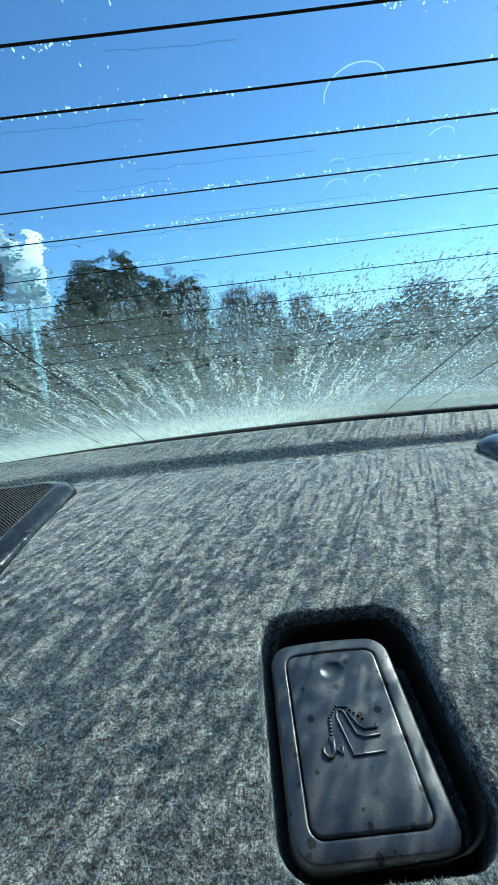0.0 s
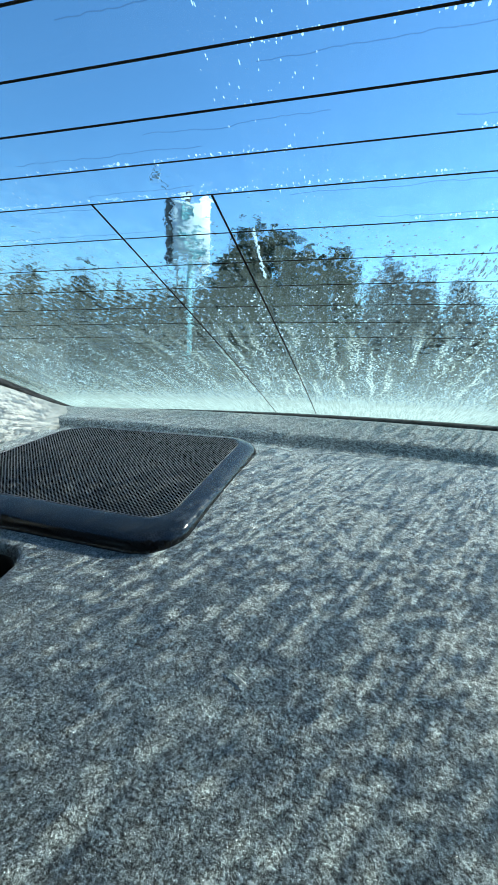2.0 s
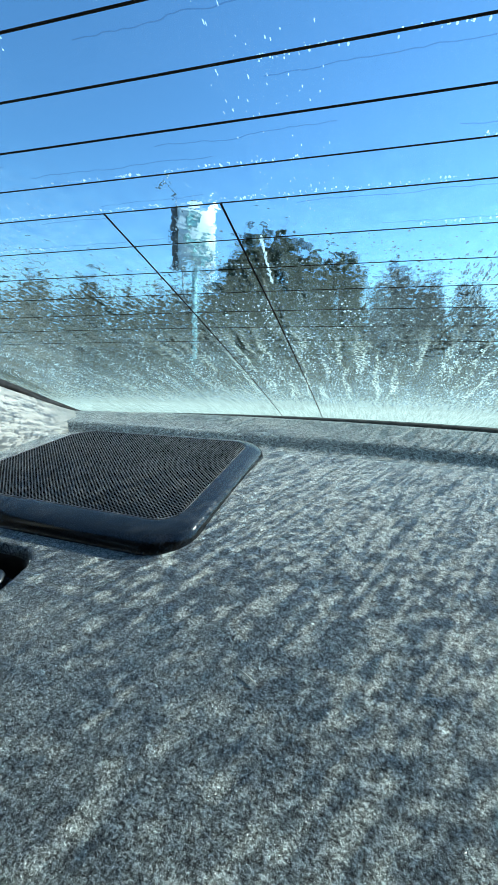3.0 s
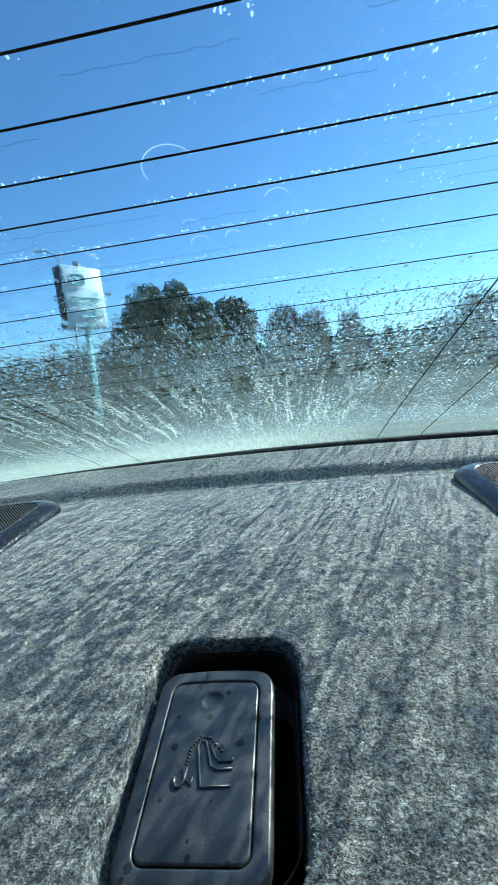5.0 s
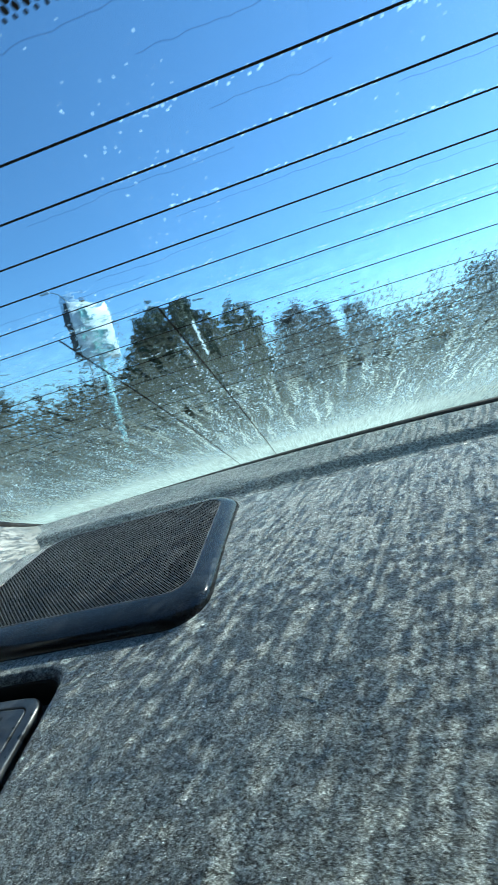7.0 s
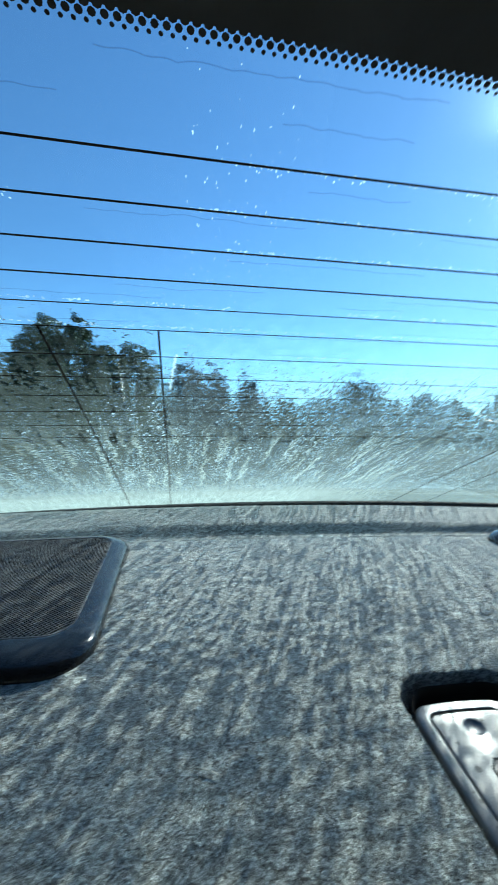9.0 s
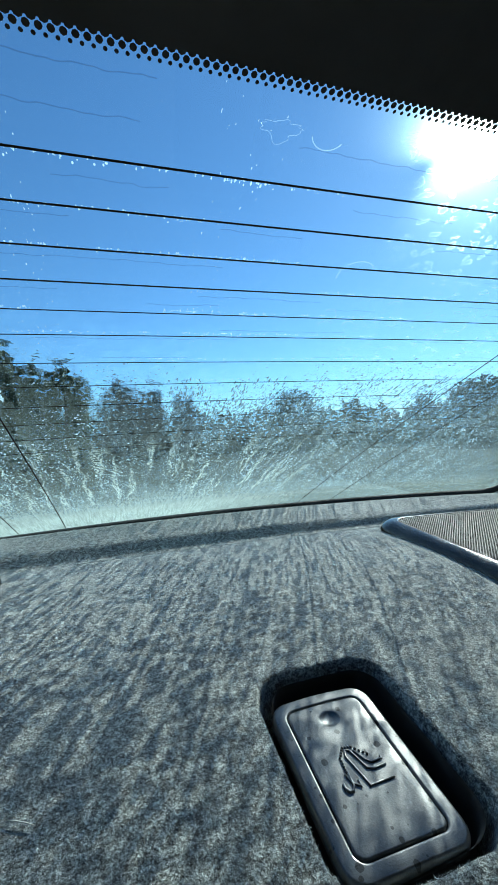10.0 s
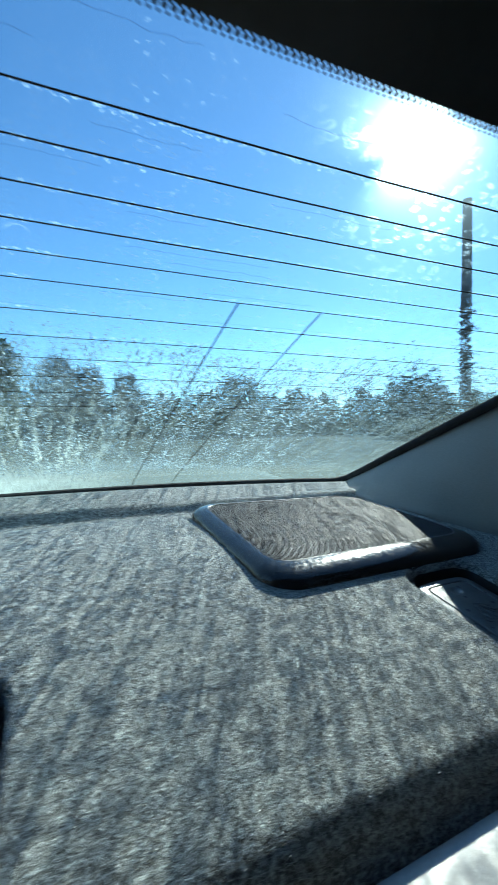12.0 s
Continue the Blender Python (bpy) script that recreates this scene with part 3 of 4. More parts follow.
def rear_window():
    win = thing("window_1", CAR, "wet rear window with heater lines and condensation along its base", "rear window", kind="structure")
    nu, nv = 90, 120
    vs = np.linspace(0.03, 0.616, nv)

    def sheet(lift):
        pts, uv = [], []
        for i in range(nu):
            for v in vs:
                x = XC + (2 * i / (nu - 1) - 1) * (half_width(v) + 0.012)
                pts.append(pane_point(x, v, lift))
                uv.append((x, v))
        return pts, uv

    def with_uv(ob, uv):
        layer = ob.data.uv_layers.new(name="chart")
        idx = np.zeros(len(ob.data.loops), np.int32)
        ob.data.loops.foreach_get("vertex_index", idx)
        layer.data.foreach_set("uv", np.asarray(uv, np.float32)[idx].ravel())

    p_in, uv = sheet(-0.0)
    p_out, _ = sheet(0.0035)
    f = grid_faces(nu, nv)
    n = len(p_in)
    glass = from_arrays("pane", [tuple(p) for p in p_in + p_out], np.concatenate([f[:, ::-1], f + n]), PANE)
    glass.parent = win
    glass.visible_shadow = False
    tagged(glass, "curved tinted glass pane")
    p_film, uv = sheet(0.0045)
    film = from_arrays("water_film", [tuple(p) for p in p_film], f, FILM)
    with_uv(film, uv)
    film.parent = win
    tagged(film, "film of water runs and condensation", kind="stuff")
    # heater lines
    v = 0.1335
    lines = []
    while v < 0.36:
        lines.append(v)
        v += 0.0170 if v < 0.21 else 0.0235
    for v in lines:
        w = half_width(v) - 0.004
        part("heater_line", pane_strip([(XC + w * (2 * i / 24 - 1), v) for i in range(25)], 0.0008 if v < 0.2 else 0.0006, 0.0002, -0.0006), HEATER, win)
    for x in (-0.1445, -0.2047, 0.2229, 0.2846):
        part("aerial_line", pane_strip([(x, 0.2184 + (0.596 - 0.2184) * i / 16) for i in range(17)], 0.0011, 0.0002, -0.0010), HEATER, win)
    # black ceramic band along the top, ending in rows of dots
    rings = []
    for v in (0.02, 0.05, 0.075, 0.1036):
        rings.append([pane_point(XC + 0.55 * (2 * i / 40 - 1), v, -0.0010) for i in range(41)])
    part("ceramic_band", loft(rings, cap_last=False, closed=False), FRIT, win, "solid black ceramic band")
    bm = bmesh.new()
    for row, (v, r) in enumerate(((0.1034, 0.00132), (0.1051, 0.00104), (0.1066, 0.00062))):
        count = 370
        for i in range(count):
            x = XC + 0.54 * (2 * (i + 0.5 * (row % 2)) / count - 1)
            c = pane_point(x, v, -0.0008 - 0.00004 * row)
            ax = (pane_point(x + 0.001, v) - pane_point(x - 0.001, v)).normalized()
            ay = (pane_point(x, v + 0.001) - pane_point(x, v - 0.001)).normalized()
            bm.faces.new([bm.verts.new(c + r * (ax * math.cos(k * 0.7854) + ay * math.sin(k * 0.7854))) for k in range(8)])
    tagged(part("ceramic_dots", bm, FRIT, win, "fading rows of black dots"), kind="stuff")
    # rubber seal along the base and up the sides
    path = [(XC - half_width(0.05 + 0.53 * i / 12) + 0.006, 0.05 + 0.53 * i / 12) for i in range(13)]
    w = half_width(0.60)
    path += [(XC - w + 0.006, 0.590), (XC - w + 0.012, 0.598)]
    path += [(XC + (w - 0.02) * (2 * i / 50 - 1), 0.6050) for i in range(51)]
    path += [(XC + w - 0.012, 0.598), (XC + w - 0.006, 0.590)]
    path += [(XC + half_width(0.58 - 0.53 * i / 12) - 0.006, 0.58 - 0.53 * i / 12) for i in range(13)]
    part("seal", tube([pane_point(x, v, -0.0062) for x, v in path], 0.0066, 8), RUBBER, win, "black rubber edge seal")
    return win, lines


WINDOW, HEATER_LINES = rear_window()


def beads(name, seeds, material, label, lift, flat=1.0):
    """Low domes on the pane: (x, v, radius, stretch down the slope)."""
    verts, faces = [], []
    k = 7
    for x, v, r, e in seeds:
        c = pane_point(x, v, lift)
        n = Vector((0.21 * (x - XC), 0.62, 1.0)).normalized()
        ay = (pane_point(x, v + 0.001) - pane_point(x, v - 0.001)).normalized()
        ax = ay.cross(n)
        b = len(verts)
        for rr, h in ((1.0, 0.0), (0.72, 0.38)):
            for i in range(k):
                a = 6.28319 * i / k + v * 900
                verts.append(c + r * rr * (ax * math.cos(a) + e * ay * math.sin(a)) + n * h * r * flat)
        verts.append(c + n * 0.55 * r * flat)
        for i in range(k):
            j = (i + 1) % k
            faces.append((b + i, b + j, b + k + j))
            faces.append((b + i, b + k + j, b + k + i))
            faces.append((b + k + i, b + k + j, b + 2 * k))
    ob = from_arrays(name, [tuple(p) for p in verts], faces, material)
    ob.parent = WINDOW
    tagged(ob, label, kind="stuff")


def water_drops():
    """Beads of water on the outside of the pane, thicker towards its base; dried spots higher up and along the heater lines."""
    rng = np.random.default_rng(11)
    seeds = []
    while len(seeds) < 52000:
        v = 0.245 + 0.31 * rng.random() ** 0.85
        x = XC + rng.uniform(-0.55, 0.55)
        d = min(1, max(0, (v - 0.25 + 0.07 * noise.noise((x * 9, v * 5, 1.0))) / 0.09)) * (0.55 + 0.9 * noise.noise((x * 70, v * 16, 4.0)))
        if rng.random() < d:
            seeds.append((x, v, min(0.0014, 0.00048 * math.exp(rng.normal(0, 0.38))), rng.uniform(0.6, 1.4)))
    # drawn-out drops at the ragged upper edge, towards the sunny side
    for _ in range(5200):
        x, v = XC + rng.uniform(-0.06, 0.42), 0.268 + 0.10 * rng.random() ** 1.2
        if noise.noise((x * 30, v * 14, 6.0)) > -0.05 and rng.random() < min(1, (v - 0.262) / 0.03):
            seeds.append((x, v, rng.uniform(0.00035, 0.00075), rng.uniform(2.0, 6.0)))
    beads("water_drops", seeds, WATER, "clear beads of water", 0.0048)
    whitened = []
    while len(whitened) < 16000:
        x, v = XC + rng.uniform(-0.55, 0.40), 0.30 + 0.25 * rng.random()
        d = min(1, max(0, (v - 0.31 + 0.08 * noise.noise((x * 9, v * 5, 1.0))) / 0.09)) * (0.5 + noise.noise((x * 55, v * 12, 9.0)))
        if rng.random() < d:
            whitened.append((x, v, min(0.0011, 0.00044 * math.exp(rng.normal(0, 0.4))), rng.uniform(0.7, 1.3)))
    beads("glint_drops", whitened, GLINT_BEADS, "small beads of water whitened for their glints", 0.0049)
    spots = []
    for lv in HEATER_LINES[:9]:
        for _ in range(850):
            x = XC + rng.uniform(-0.5, 0.5)
            if noise.noise((x * 9, lv * 30, 2.0)) > -0.05:
                spots.append((x, lv + 0.0032 + abs(rng.normal(0.0, 0.0011)), rng.uniform(0.00012, 0.00044), rng.uniform(0.8, 2.4)))
    for _ in range(3800):
        x = XC + rng.uniform(-0.5, 0.5)
        if noise.noise((x * 22, 3.0, 2.0)) > 0.05:
            spots.append((x, rng.uniform(0.11, 0.25), rng.uniform(0.0001, 0.00024), rng.uniform(1.0, 4.5)))
    beads("water_spots", spots, SPOTS, "dried white water spots", 0.0048, 0.4)


water_drops()


def water_rings():
    """Curved edges left by dried drops, on the sunny side."""
    rng = np.random.default_rng(4)
    for x, v, r, a0, a1 in ((0.060, 0.176, 0.0105, 20, 200), (0.062, 0.213, 0.0045, 10, 190), (0.078, 0.212, 0.0035, 20, 200), (0.060, 0.203, 0.0040, 0, 150), (0.100, 0.196, 0.005, 10, 170), (0.118, 0.210, 0.005, 30, 200), (0.012, 0.118, 0.007, 200, 330)):
        pts = []
        for i in range(15):
            a = radians(a0 + (a1 - a0) * i / 14)
            pts.append((x + r * math.cos(a), v - 0.8 * r * math.sin(a)))
        part("water_ring", pane_strip(pts, 0.00025 + 0.0002 * rng.random(), 0.0002, 0.0050), RINGS, WINDOW)
    # the ragged outline of one larger dried patch, drawn out to a drip
    pts = []
    for i in range(41):
        a = 6.28319 * i / 40
        r = 1 + 0.45 * noise.noise((3 * math.cos(a), 3 * math.sin(a), 5.0))
        drip = 0.0030 * max(0.0, -math.sin(a)) ** 9
        pts.append((-0.0070 + 0.0072 * r * math.cos(a), 0.1192 - 0.0021 * r * math.sin(a) + drip))
    part("water_ring", pane_strip(pts, 0.00016, 0.0001, 0.0050), RINGS, WINDOW)
    # one run of water, its glare put in as white beads
    run = [(-0.1351 - 0.0052 * k / 12 + 0.0006 * noise.noise((k * 0.7, 1.0, 0.0)), 0.2480 + 0.0420 * k / 12) for k in range(13)]
    drops = []
    for p, q in zip(run, run[1:]):
        drops += [(p[0] + (q[0] - p[0]) * k / 5 + 0.0005 * rng.normal(), p[1] + (q[1] - p[1]) * k / 5, rng.uniform(0.0004, 0.0008), rng.uniform(1.0, 2.2)) for k in range(5)]
    beads("water_run", drops, SPOTS, "run of water whitened for its glare", 0.0050)


water_rings()


def water_edges():
    """Thin broken edges of drying water, wavering across the pane between the heater lines."""
    rng = np.random.default_rng(8)
    for v in (0.1135, 0.1245, 0.1440, 0.1585, 0.1765, 0.1950, 0.2015, 0.2200, 0.2280, 0.2450):
        x = XC - 0.42 + 0.1 * rng.random()
        while x < XC + 0.20:
            length = rng.uniform(0.03, 0.13)
            pts = []
            for i in range(int(length / 0.0022)):
                xx = x + 0.0022 * i
                pts.append((xx, v + 0.0009 * noise.noise((xx * 60, v * 90, 0.5)) + 0.0007 * noise.noise((xx * 260, v * 90, 2.5))))
            part("water_edge", pane_strip(pts, 0.00035, 0.0001, 0.0052), EDGES, WINDOW)
            x += length + rng.uniform(0.03, 0.16)


water_edges()


# ---- cabin ----
def cabin():
    # roof lining: from the window's head forward over the seat
    rings = []
    for y, z in ((0.052, 0.3085), (0.044, 0.3040), (0.030, 0.3035), (0.0, 0.315), (-0.10, 0.345), (-0.5, 0.385), (-1.6, 0.36)):
        rings.append([(XC + 0.70 * (2 * i / 32 - 1), y - 0.068 * (2 * i / 32 - 1) ** 2, z - 0.055 * (2 * i / 32 - 1) ** 2) for i in range(33)])
    lining = link("ceiling", loft(rings, cap_last=False, closed=False), LINING)
    lining.matrix_world = CAR
    sol = lining.modifiers.new("thick", "SOLIDIFY")
    sol.thickness, sol.offset = 0.012, 1.0
    tagged(lining, "grey cloth roof lining above the rear seat", "roof lining", kind="structure")
    for side, name in ((-1, "pillar_left"), (1, "pillar_right")):
        rings = []
        for i in range(15):
            s = i / 14
            v = 0.614 - 0.56 * s
            top = pane_point(XC + side * (half_width(v) + 0.002), v, -0.004)
            foot = Vector((XC + side * (0.556 - 0.062 * math.sin(3.1416 * min(1, 1.5 * s)) + 0.035 * s), 0.552 - 0.60 * s, -0.046 + 0.035 * min(1, 2.2 * s)))
            bow = Vector((-side * 0.010 * math.sin(3.1416 * s), 0, 0))
            rings.append([top + Vector((side * 0.06, 0, 0.02))] + [top.lerp(foot, k / 8) + bow * math.sin(3.1416 * k / 8) for k in range(9)] + [foot + Vector((side * 0.08, 0, -0.03))])
        ob = link(name, loft(rings, cap_last=False, closed=False), PILLAR)
        ob.matrix_world = CAR
        sol = ob.modifiers.new("thick", "SOLIDIFY")
        sol.thickness = 0.004
        tagged(ob, "pale cloth-covered pillar trim beside the rear window", "pillar trim", kind="structure")
    # unseen closing walls and floor, added to keep light out of the cabin
    for name, dims in (("wall_left", (-0.74, -1.65, -0.75, -0.70, 0.10, 0.32)), ("wall_right", (0.77, -1.65, -0.75, 0.81, 0.10, 0.32)), ("wall_front", (-0.74, -1.70, -0.75, 0.81, -1.65, 0.40)), ("floor", (-0.74, -1.70, -0.80, 0.81, 0.05, -0.75))):
        ob = link(name, box(*dims, 0.004), DARKTRIM)
        ob.matrix_world = CAR
        tagged(ob, "unseen dark grey panel that keeps light out of the cabin", "cabin trim", kind="structure")
    ob = link("wall_rear", box(-0.70, 0.50, -0.75, 0.77, 0.54, -0.12, 0.004), DARKTRIM)
    ob.matrix_world = CAR
    tagged(ob, "unseen dark panel closing the space under the parcel shelf", "bulkhead", kind="structure")
    for side, name in ((-1, "trim_left"), (1, "trim_right")):
        x0, x1 = sorted((XC + side * 0.545, XC + side * 0.74))
        ob = link(name, box(x0, -0.25, -0.15, x1, 0.52, -0.045, 0.012), DARKTRIM)
        ob.matrix_world = CAR
        tagged(ob, "dark trim at the side of the shelf", "side trim", kind="structure")


cabin()


def rear_seat():
    seat = thing("rear_seat", CAR @ pose(XC, 0, 0), "cream leather rear seat back in front of the parcel shelf", "car seat")
    for name, x0, x1, y1 in (("backrest", -0.62, -0.165, 0.022), ("backrest", -0.160, 0.160, 0.030), ("backrest", 0.165, 0.62, 0.043)):
        bm = box(x0, -0.16, -0.62, x1, y1, -0.014, 0.016, 5)
        part(name, bm, LEATHER, seat)
    part("cushion", box(-0.62, -0.72, -0.68, 0.62, -0.15, -0.52, 0.04, 4), LEATHER, seat)
    # dark box fills the gap in place of its shade
    part("gap_filler", box(-0.62, 0.005, -0.60, 0.62, 0.062, -0.045, 0.006, 2), DARKTRIM, seat, "dark filler standing in for the shade behind the backrest")
    for x in (-0.1625, 0.1625):
        part("seam", tube([(x, -0.155, -0.05), (x, -0.12, -0.012), (x, -0.05, -0.010), (x, 0.03, -0.016)], 0.003, 6), LEATHER, seat)


rear_seat()


def straw():
    z = float(shelf_z(-0.113, 0.137)) + 0.0013
    ob = link("straw", tube([(-0.121, 0.1405, z), (-0.1165, 0.1384, z + 0.0003), (-0.112, 0.1362, z + 0.0002), (-0.109, 0.1345, z)], [0.00015, 0.00032, 0.0003, 0.00012], 6), STRAW)
    ob.matrix_world = CAR
    tagged(ob, "short pale dry straw lying on the carpet", "straw")


straw()


# ---- outside ----
def outside_ground():
    n = 60
    g = np.sign(np.linspace(-1, 1, n)) * np.abs(np.linspace(-1, 1, n)) ** 3 * 2500
    X, Y = np.meshgrid(g, g, indexing="ij")
    Z = 0.15 * np.sin(X * 0.05) * np.clip((np.hypot(X, Y) - 12) / 60, 0, 1)
    ob = from_arrays("ground", np.stack([X, Y, Z], 2).reshape(-1, 3), grid_faces(n, n), GROUND)
    tagged(ob, "dry pale ground of an open lot", "ground", kind="structure")


outside_ground()


def boot_lid():
    rings = []
    for y, z in ((0.0, -0.010), (0.06, -0.018), (0.25, -0.040), (0.42, -0.065), (0.47, -0.085), (0.48, -0.14), (0.48, -0.5)):
        row = []
        for i in range(33):
            x = 0.60 * (2 * i / 32 - 1)
            e = 0.625 - 0.14 * x * x if y < 0.3 else 0.625 - 0.20 * abs(x) ** 2.5
            row.append((XC + x, e + y, -0.050 + z - 0.10 * abs(x) ** 2.5))
        rings.append(row)
    ob = link("boot_lid", loft(rings, cap_last=False, closed=False), PAINT)
    ob.matrix_world = CAR
    sol = ob.modifiers.new("thick", "SOLIDIFY")
    sol.thickness = 0.004
    tagged(ob, "grey painted boot lid behind the rear window", "boot lid", kind="structure")


boot_lid()


def polar(az, dist):
    """A place on the ground, az degrees to the right of the car's axis."""
    return dist * math.sin(radians(az)), dist * math.cos(radians(az))


def tree(az, dist, height, width, leaf, count, seed, label, leaf_size=0.28, bare=False, low=0.25):
    rng = np.random.default_rng(seed)
    x, y = polar(az, dist)
    top = thing("tree", pose(x, y, 0), label, "tree", "trees behind the lot")
    r0 = 0.035 * height
    bends = [(rng.normal(0, 0.02 * height) * i / 5, rng.normal(0, 0.02 * height) * i / 5, height * 0.75 * i / 5 - 0.1) for i in range(6)]
    part("trunk", tube(bends, [r0 * (1 - 0.16 * i) for i in range(6)], 9), BARK, top)
    for i in range(11 if bare else 8):
        k = rng.integers(1, 5)
        a = rng.uniform(0, 6.283)
        s = Vector(bends[k])
        l = width * rng.uniform(0.28, 0.5)
        pts = [s, s + Vector((l * 0.45 * math.cos(a), l * 0.45 * math.sin(a), height * rng.uniform(0.05, 0.12))), s + Vector((l * math.cos(a), l * math.sin(a), height * rng.uniform(0.12, 0.3)))]
        part("limb", tube(pts, [r0 * 0.4, r0 * 0.25, r0 * 0.07], 6), BARK, top)
    # crown of leaf sprays round uneven clumps
    clumps = []
    for i in range(80):
        a, u = rng.uniform(0, 6.283), rng.random() ** 0.5
        h = rng.uniform(low, 1.0)
        prof = math.sin(math.pi * min(1, max(0.06, (h - low) / (1 - low) * 0.80 + 0.14))) ** 0.6
        clumps.append((u * prof * width * 0.5 * math.cos(a), u * prof * width * 0.5 * math.sin(a), h * height * 0.93, rng.uniform(0.10, 0.17) * width))
    c = np.array(clumps)[rng.integers(0, len(clumps), count)]
    d = rng.normal(0, 1, (count, 3))
    d /= np.linalg.norm(d, axis=1)[:, None]
    p = c[:, :3] + d * (c[:, 3] * rng.random(count) ** 0.4)[:, None]
    s = leaf_size * rng.uniform(0.5, 1.3, count)
    e1, e2 = rng.normal(0, 1, (count, 3)), rng.normal(0, 1, (count, 3))
    e1 /= np.linalg.norm(e1, axis=1)[:, None]
    e2 /= np.linalg.norm(e2, axis=1)[:, None]
    if bare:
        e1[:, 2] = np.abs(e1[:, 2]) + 0.6
        e2 *= 0.12
        s = s * 1.8
    v = np.stack([p - e2 * s[:, None] * 0.4, p + e2 * s[:, None] * 0.4, p + e1 * s[:, None]], 1).reshape(-1, 3)
    v[:, 2] = np.maximum(v[:, 2], 0.05)
    crown = from_arrays("crown", v, np.arange(3 * count).reshape(-1, 3), leaf, False)
    crown.parent = top
    return top


def thicket(az0, az1, dist, h0, h1, leaf, count, seed, label, size=0.45):
    """A far belt of trees with an uneven top."""
    rng = np.random.default_rng(seed)
    az = rng.uniform(az0, az1, count)
    dd = dist + rng.uniform(-4, 4, count)
    x, y = dd * np.sin(np.radians(az)), dd * np.cos(np.radians(az))
    hh = np.array([h0 + (h1 - h0) * (0.5 + 0.9 * noise.noise((a * 0.33, seed, 0.0)) + 0.35 * noise.noise((a * 1.3, seed, 3.0))) for a in az])
    z = hh * rng.random(count) ** 0.65
    p = np.stack([x, y, z], 1)
    s = size * rng.uniform(0.5, 1.4, count)
    e1, e2 = rng.normal(0, 1, (count, 3)), rng.normal(0, 1, (count, 3))
    v = np.stack([p - e2 * s[:, None] * 0.35, p + e2 * s[:, None] * 0.35, p + e1 * s[:, None] * 0.6], 1).reshape(-1, 3)
    v[:, 2] = np.maximum(v[:, 2], 0.02)
    ob = from_arrays("tree_belt", v, np.arange(3 * count).reshape(-1, 3), leaf, False)
    tagged(ob, label, "trees", kind="stuff")


tree(-14.6, 36, 9.4, 8.4, OAK, 62000, 5, "large dark evergreen oak with a full rounded crown", 0.27, low=0.06)
tree(-18.6, 37, 8.2, 5.0, OAK, 25000, 15, "dark evergreen oak beside the large one", 0.27, low=0.04)
tree(-6.2, 38, 8.4, 4.6, OAK, 18000, 6, "dark evergreen oak with a smaller crown", 0.34, low=0.06)
tree(0.5, 44, 7.6, 5.0, TWIG, 9000, 7, "bare grey tree with fine twigs", 0.36, bare=True, low=0.12)
tree(4.2, 46, 7.2, 4.2, TWIG, 10000, 8, "bare grey tree beside the oaks", 0.36, bare=True, low=0.12)
tree(9.0, 47, 6.6, 3.4, TWIG, 9000, 9, "low bare tree at the end of the belt", 0.34, bare=True, low=0.08)
tree(24.0, 45, 6.2, 7.0, SCRUB, 7000, 10, "broad olive shrub tree with a low crown", 0.36, low=0.03)
tree(47.0, 40, 5.6, 6.0, SCRUB, 6000, 12, "broad olive shrub tree near the pole", 0.36, low=0.03)
thicket(-60, -20, 46, 3.6, 6.4, SCRUB, 26000, 21, "belt of dry olive trees and scrub", 0.6)
thicket(-24, 12, 54, 3.6, 5.6, SCRUB, 24000, 22, "belt of dry trees behind the oaks", 0.6)
thicket(8, 66, 52, 3.0, 5.6, SCRUB, 36000, 23, "long belt of dry olive scrub", 0.6)


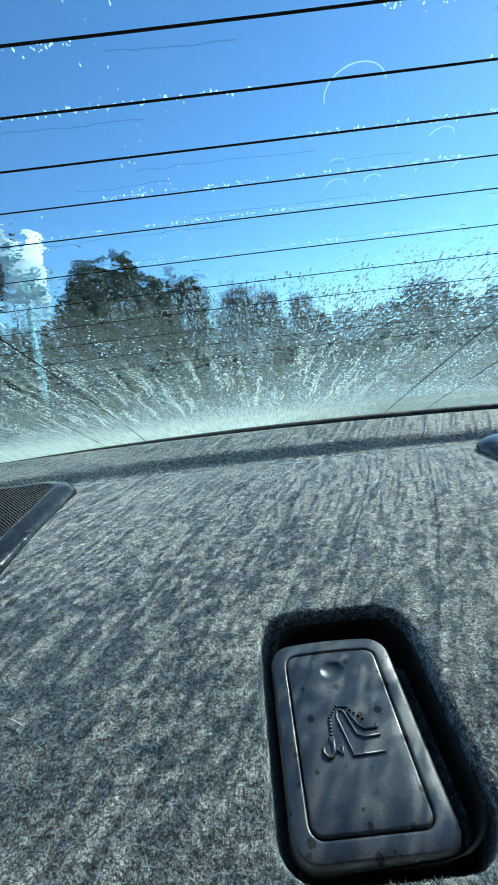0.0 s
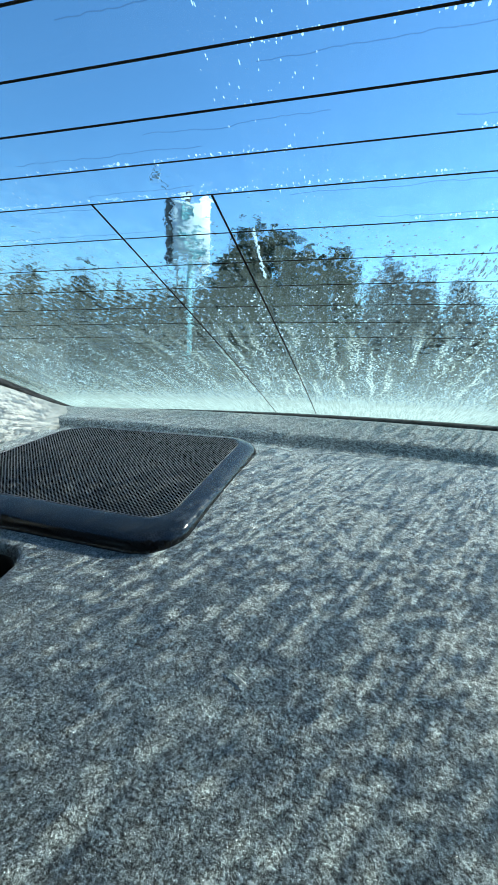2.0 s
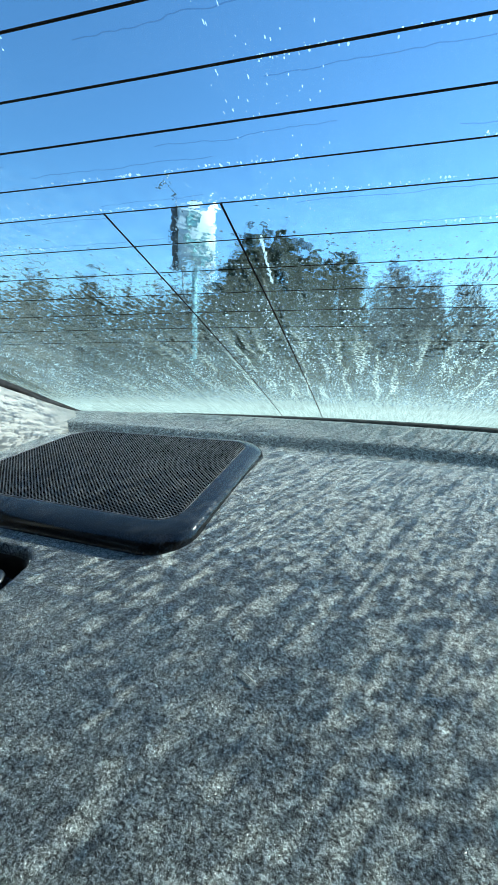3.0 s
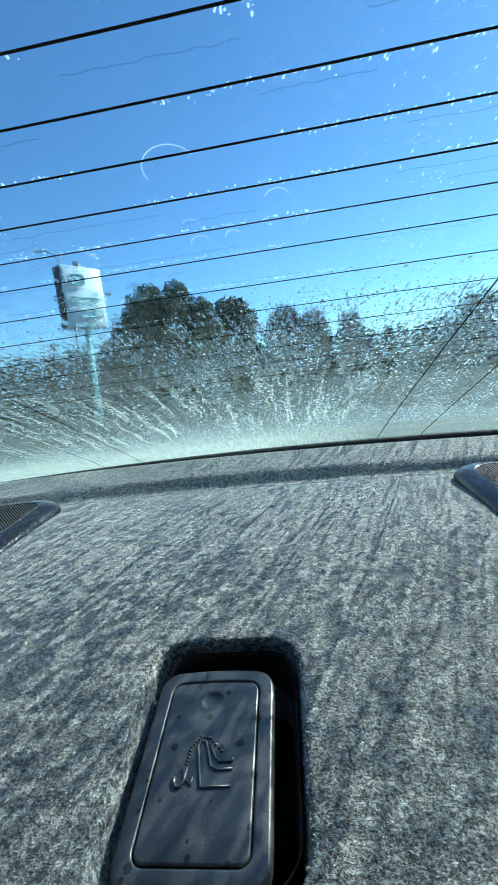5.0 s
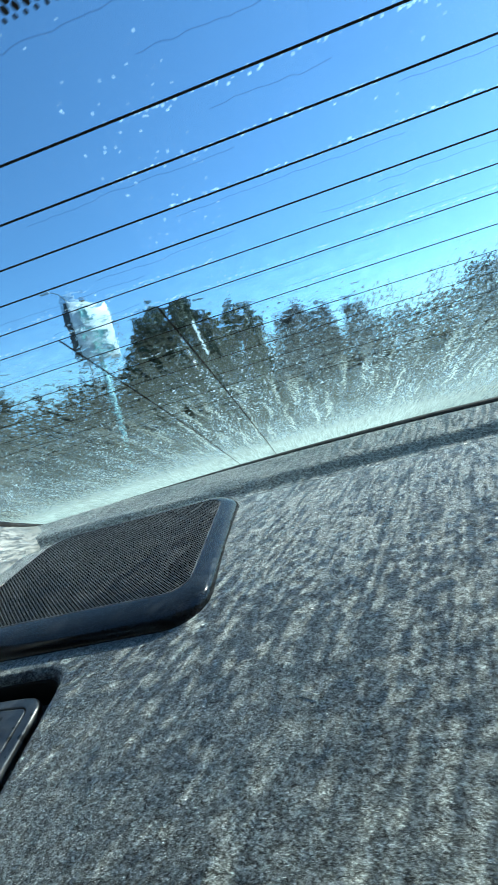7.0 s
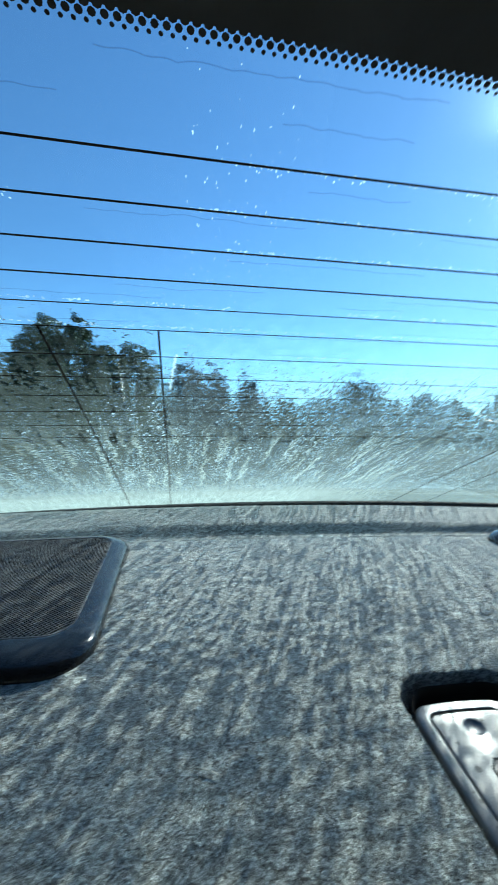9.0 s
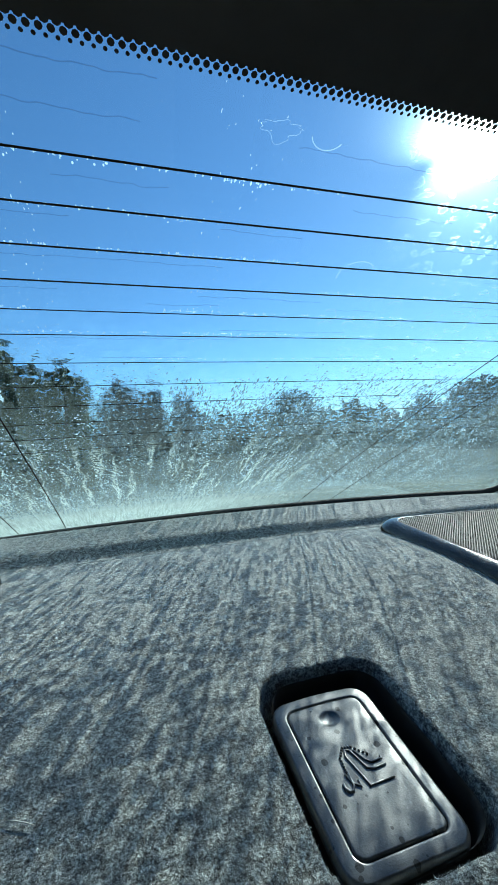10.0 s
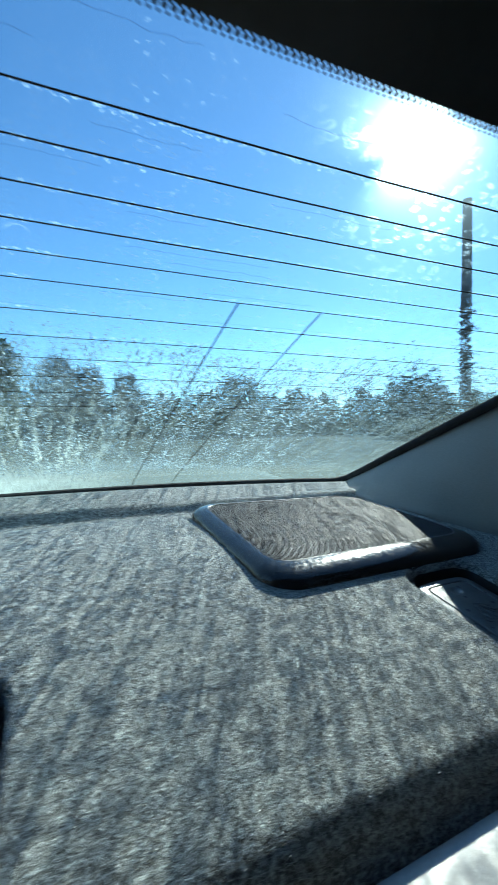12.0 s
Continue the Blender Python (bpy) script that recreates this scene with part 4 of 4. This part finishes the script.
def pylon_sign():
    x, y = polar(-25.0, 26)
    top = thing("pylon_sign", pose(x, y, 0, 0, 0, 57), "white box sign with teal shapes on a tall teal post", "sign")
    part("post", box(-0.11, -0.11, -0.1, 0.11, 0.11, 5.1, 0.03), TEAL, top, "tall teal steel post")
    part("cabinet", box(-1.25, -0.35, 5.0, 1.25, 0.35, 8.3, 0.06), WHITE, top, "white sign cabinet")
    # dark panel paints the shade onto the cabinet's unlit end
    part("shaded_end", box(-1.27, -0.33, 5.05, -1.245, 0.33, 8.25, 0.005), DARKTRIM, top, "dark panel standing in for the shade on the cabinet's end")
    part("face_frame", box(-1.15, -0.37, 5.1, 1.15, -0.345, 8.2, 0.01), WHITE, top)
    part("printed_shape", box(-0.75, -0.385, 7.25, 0.05, -0.365, 7.80, 0.15, 4), TEAL, top, "teal printed block")
    part("printed_shape", box(-0.95, -0.385, 6.35, 0.75, -0.365, 6.62, 0.1, 4), TEAL, top, "teal printed bar")
    part("printed_shape", box(-0.45, -0.385, 5.55, 0.95, -0.365, 5.95, 0.15, 4), TEAL, top, "teal printed bar")
    part("bracket", box(1.25, -0.06, 6.95, 1.95, 0.06, 7.08, 0.02), BARK, top, "dark side bracket")
    part("cap", box(-0.15, -0.1, 8.3, 0.1, 0.1, 8.65, 0.02), BARK, top, "dark cap")


pylon_sign()


def street_lamp():
    x, y = polar(-26.4, 42)
    top = thing("street_lamp", pose(x, y, 0), "slim grey street lamp with a curved arm", "street lamp")
    part("mast", tube([(0, 0, -0.1), (0, 0, 6), (0, 0, 12.2)], [0.12, 0.09, 0.06], 8), STEEL, top)
    part("arm", tube([(0, 0, 12.2), (-0.3, 0, 13.2), (-0.9, 0, 14.0), (-1.7, 0, 14.4)], [0.06, 0.05, 0.05, 0.05], 6), STEEL, top)
    part("lamp_head", box(-2.6, -0.18, 14.32, -1.7, 0.18, 14.5, 0.05), WHITE, top)


street_lamp()


def utility_pole():
    x, y = polar(53.2, 15)
    top = thing("utility_pole", pose(x, y, 0), "weathered brown timber utility pole", "utility pole")
    part("pole", tube([(0, 0, -0.1), (0.02, 0, 4), (0, 0, 8.2)], [0.19, 0.17, 0.14], 10), POLE, top)


utility_pole()
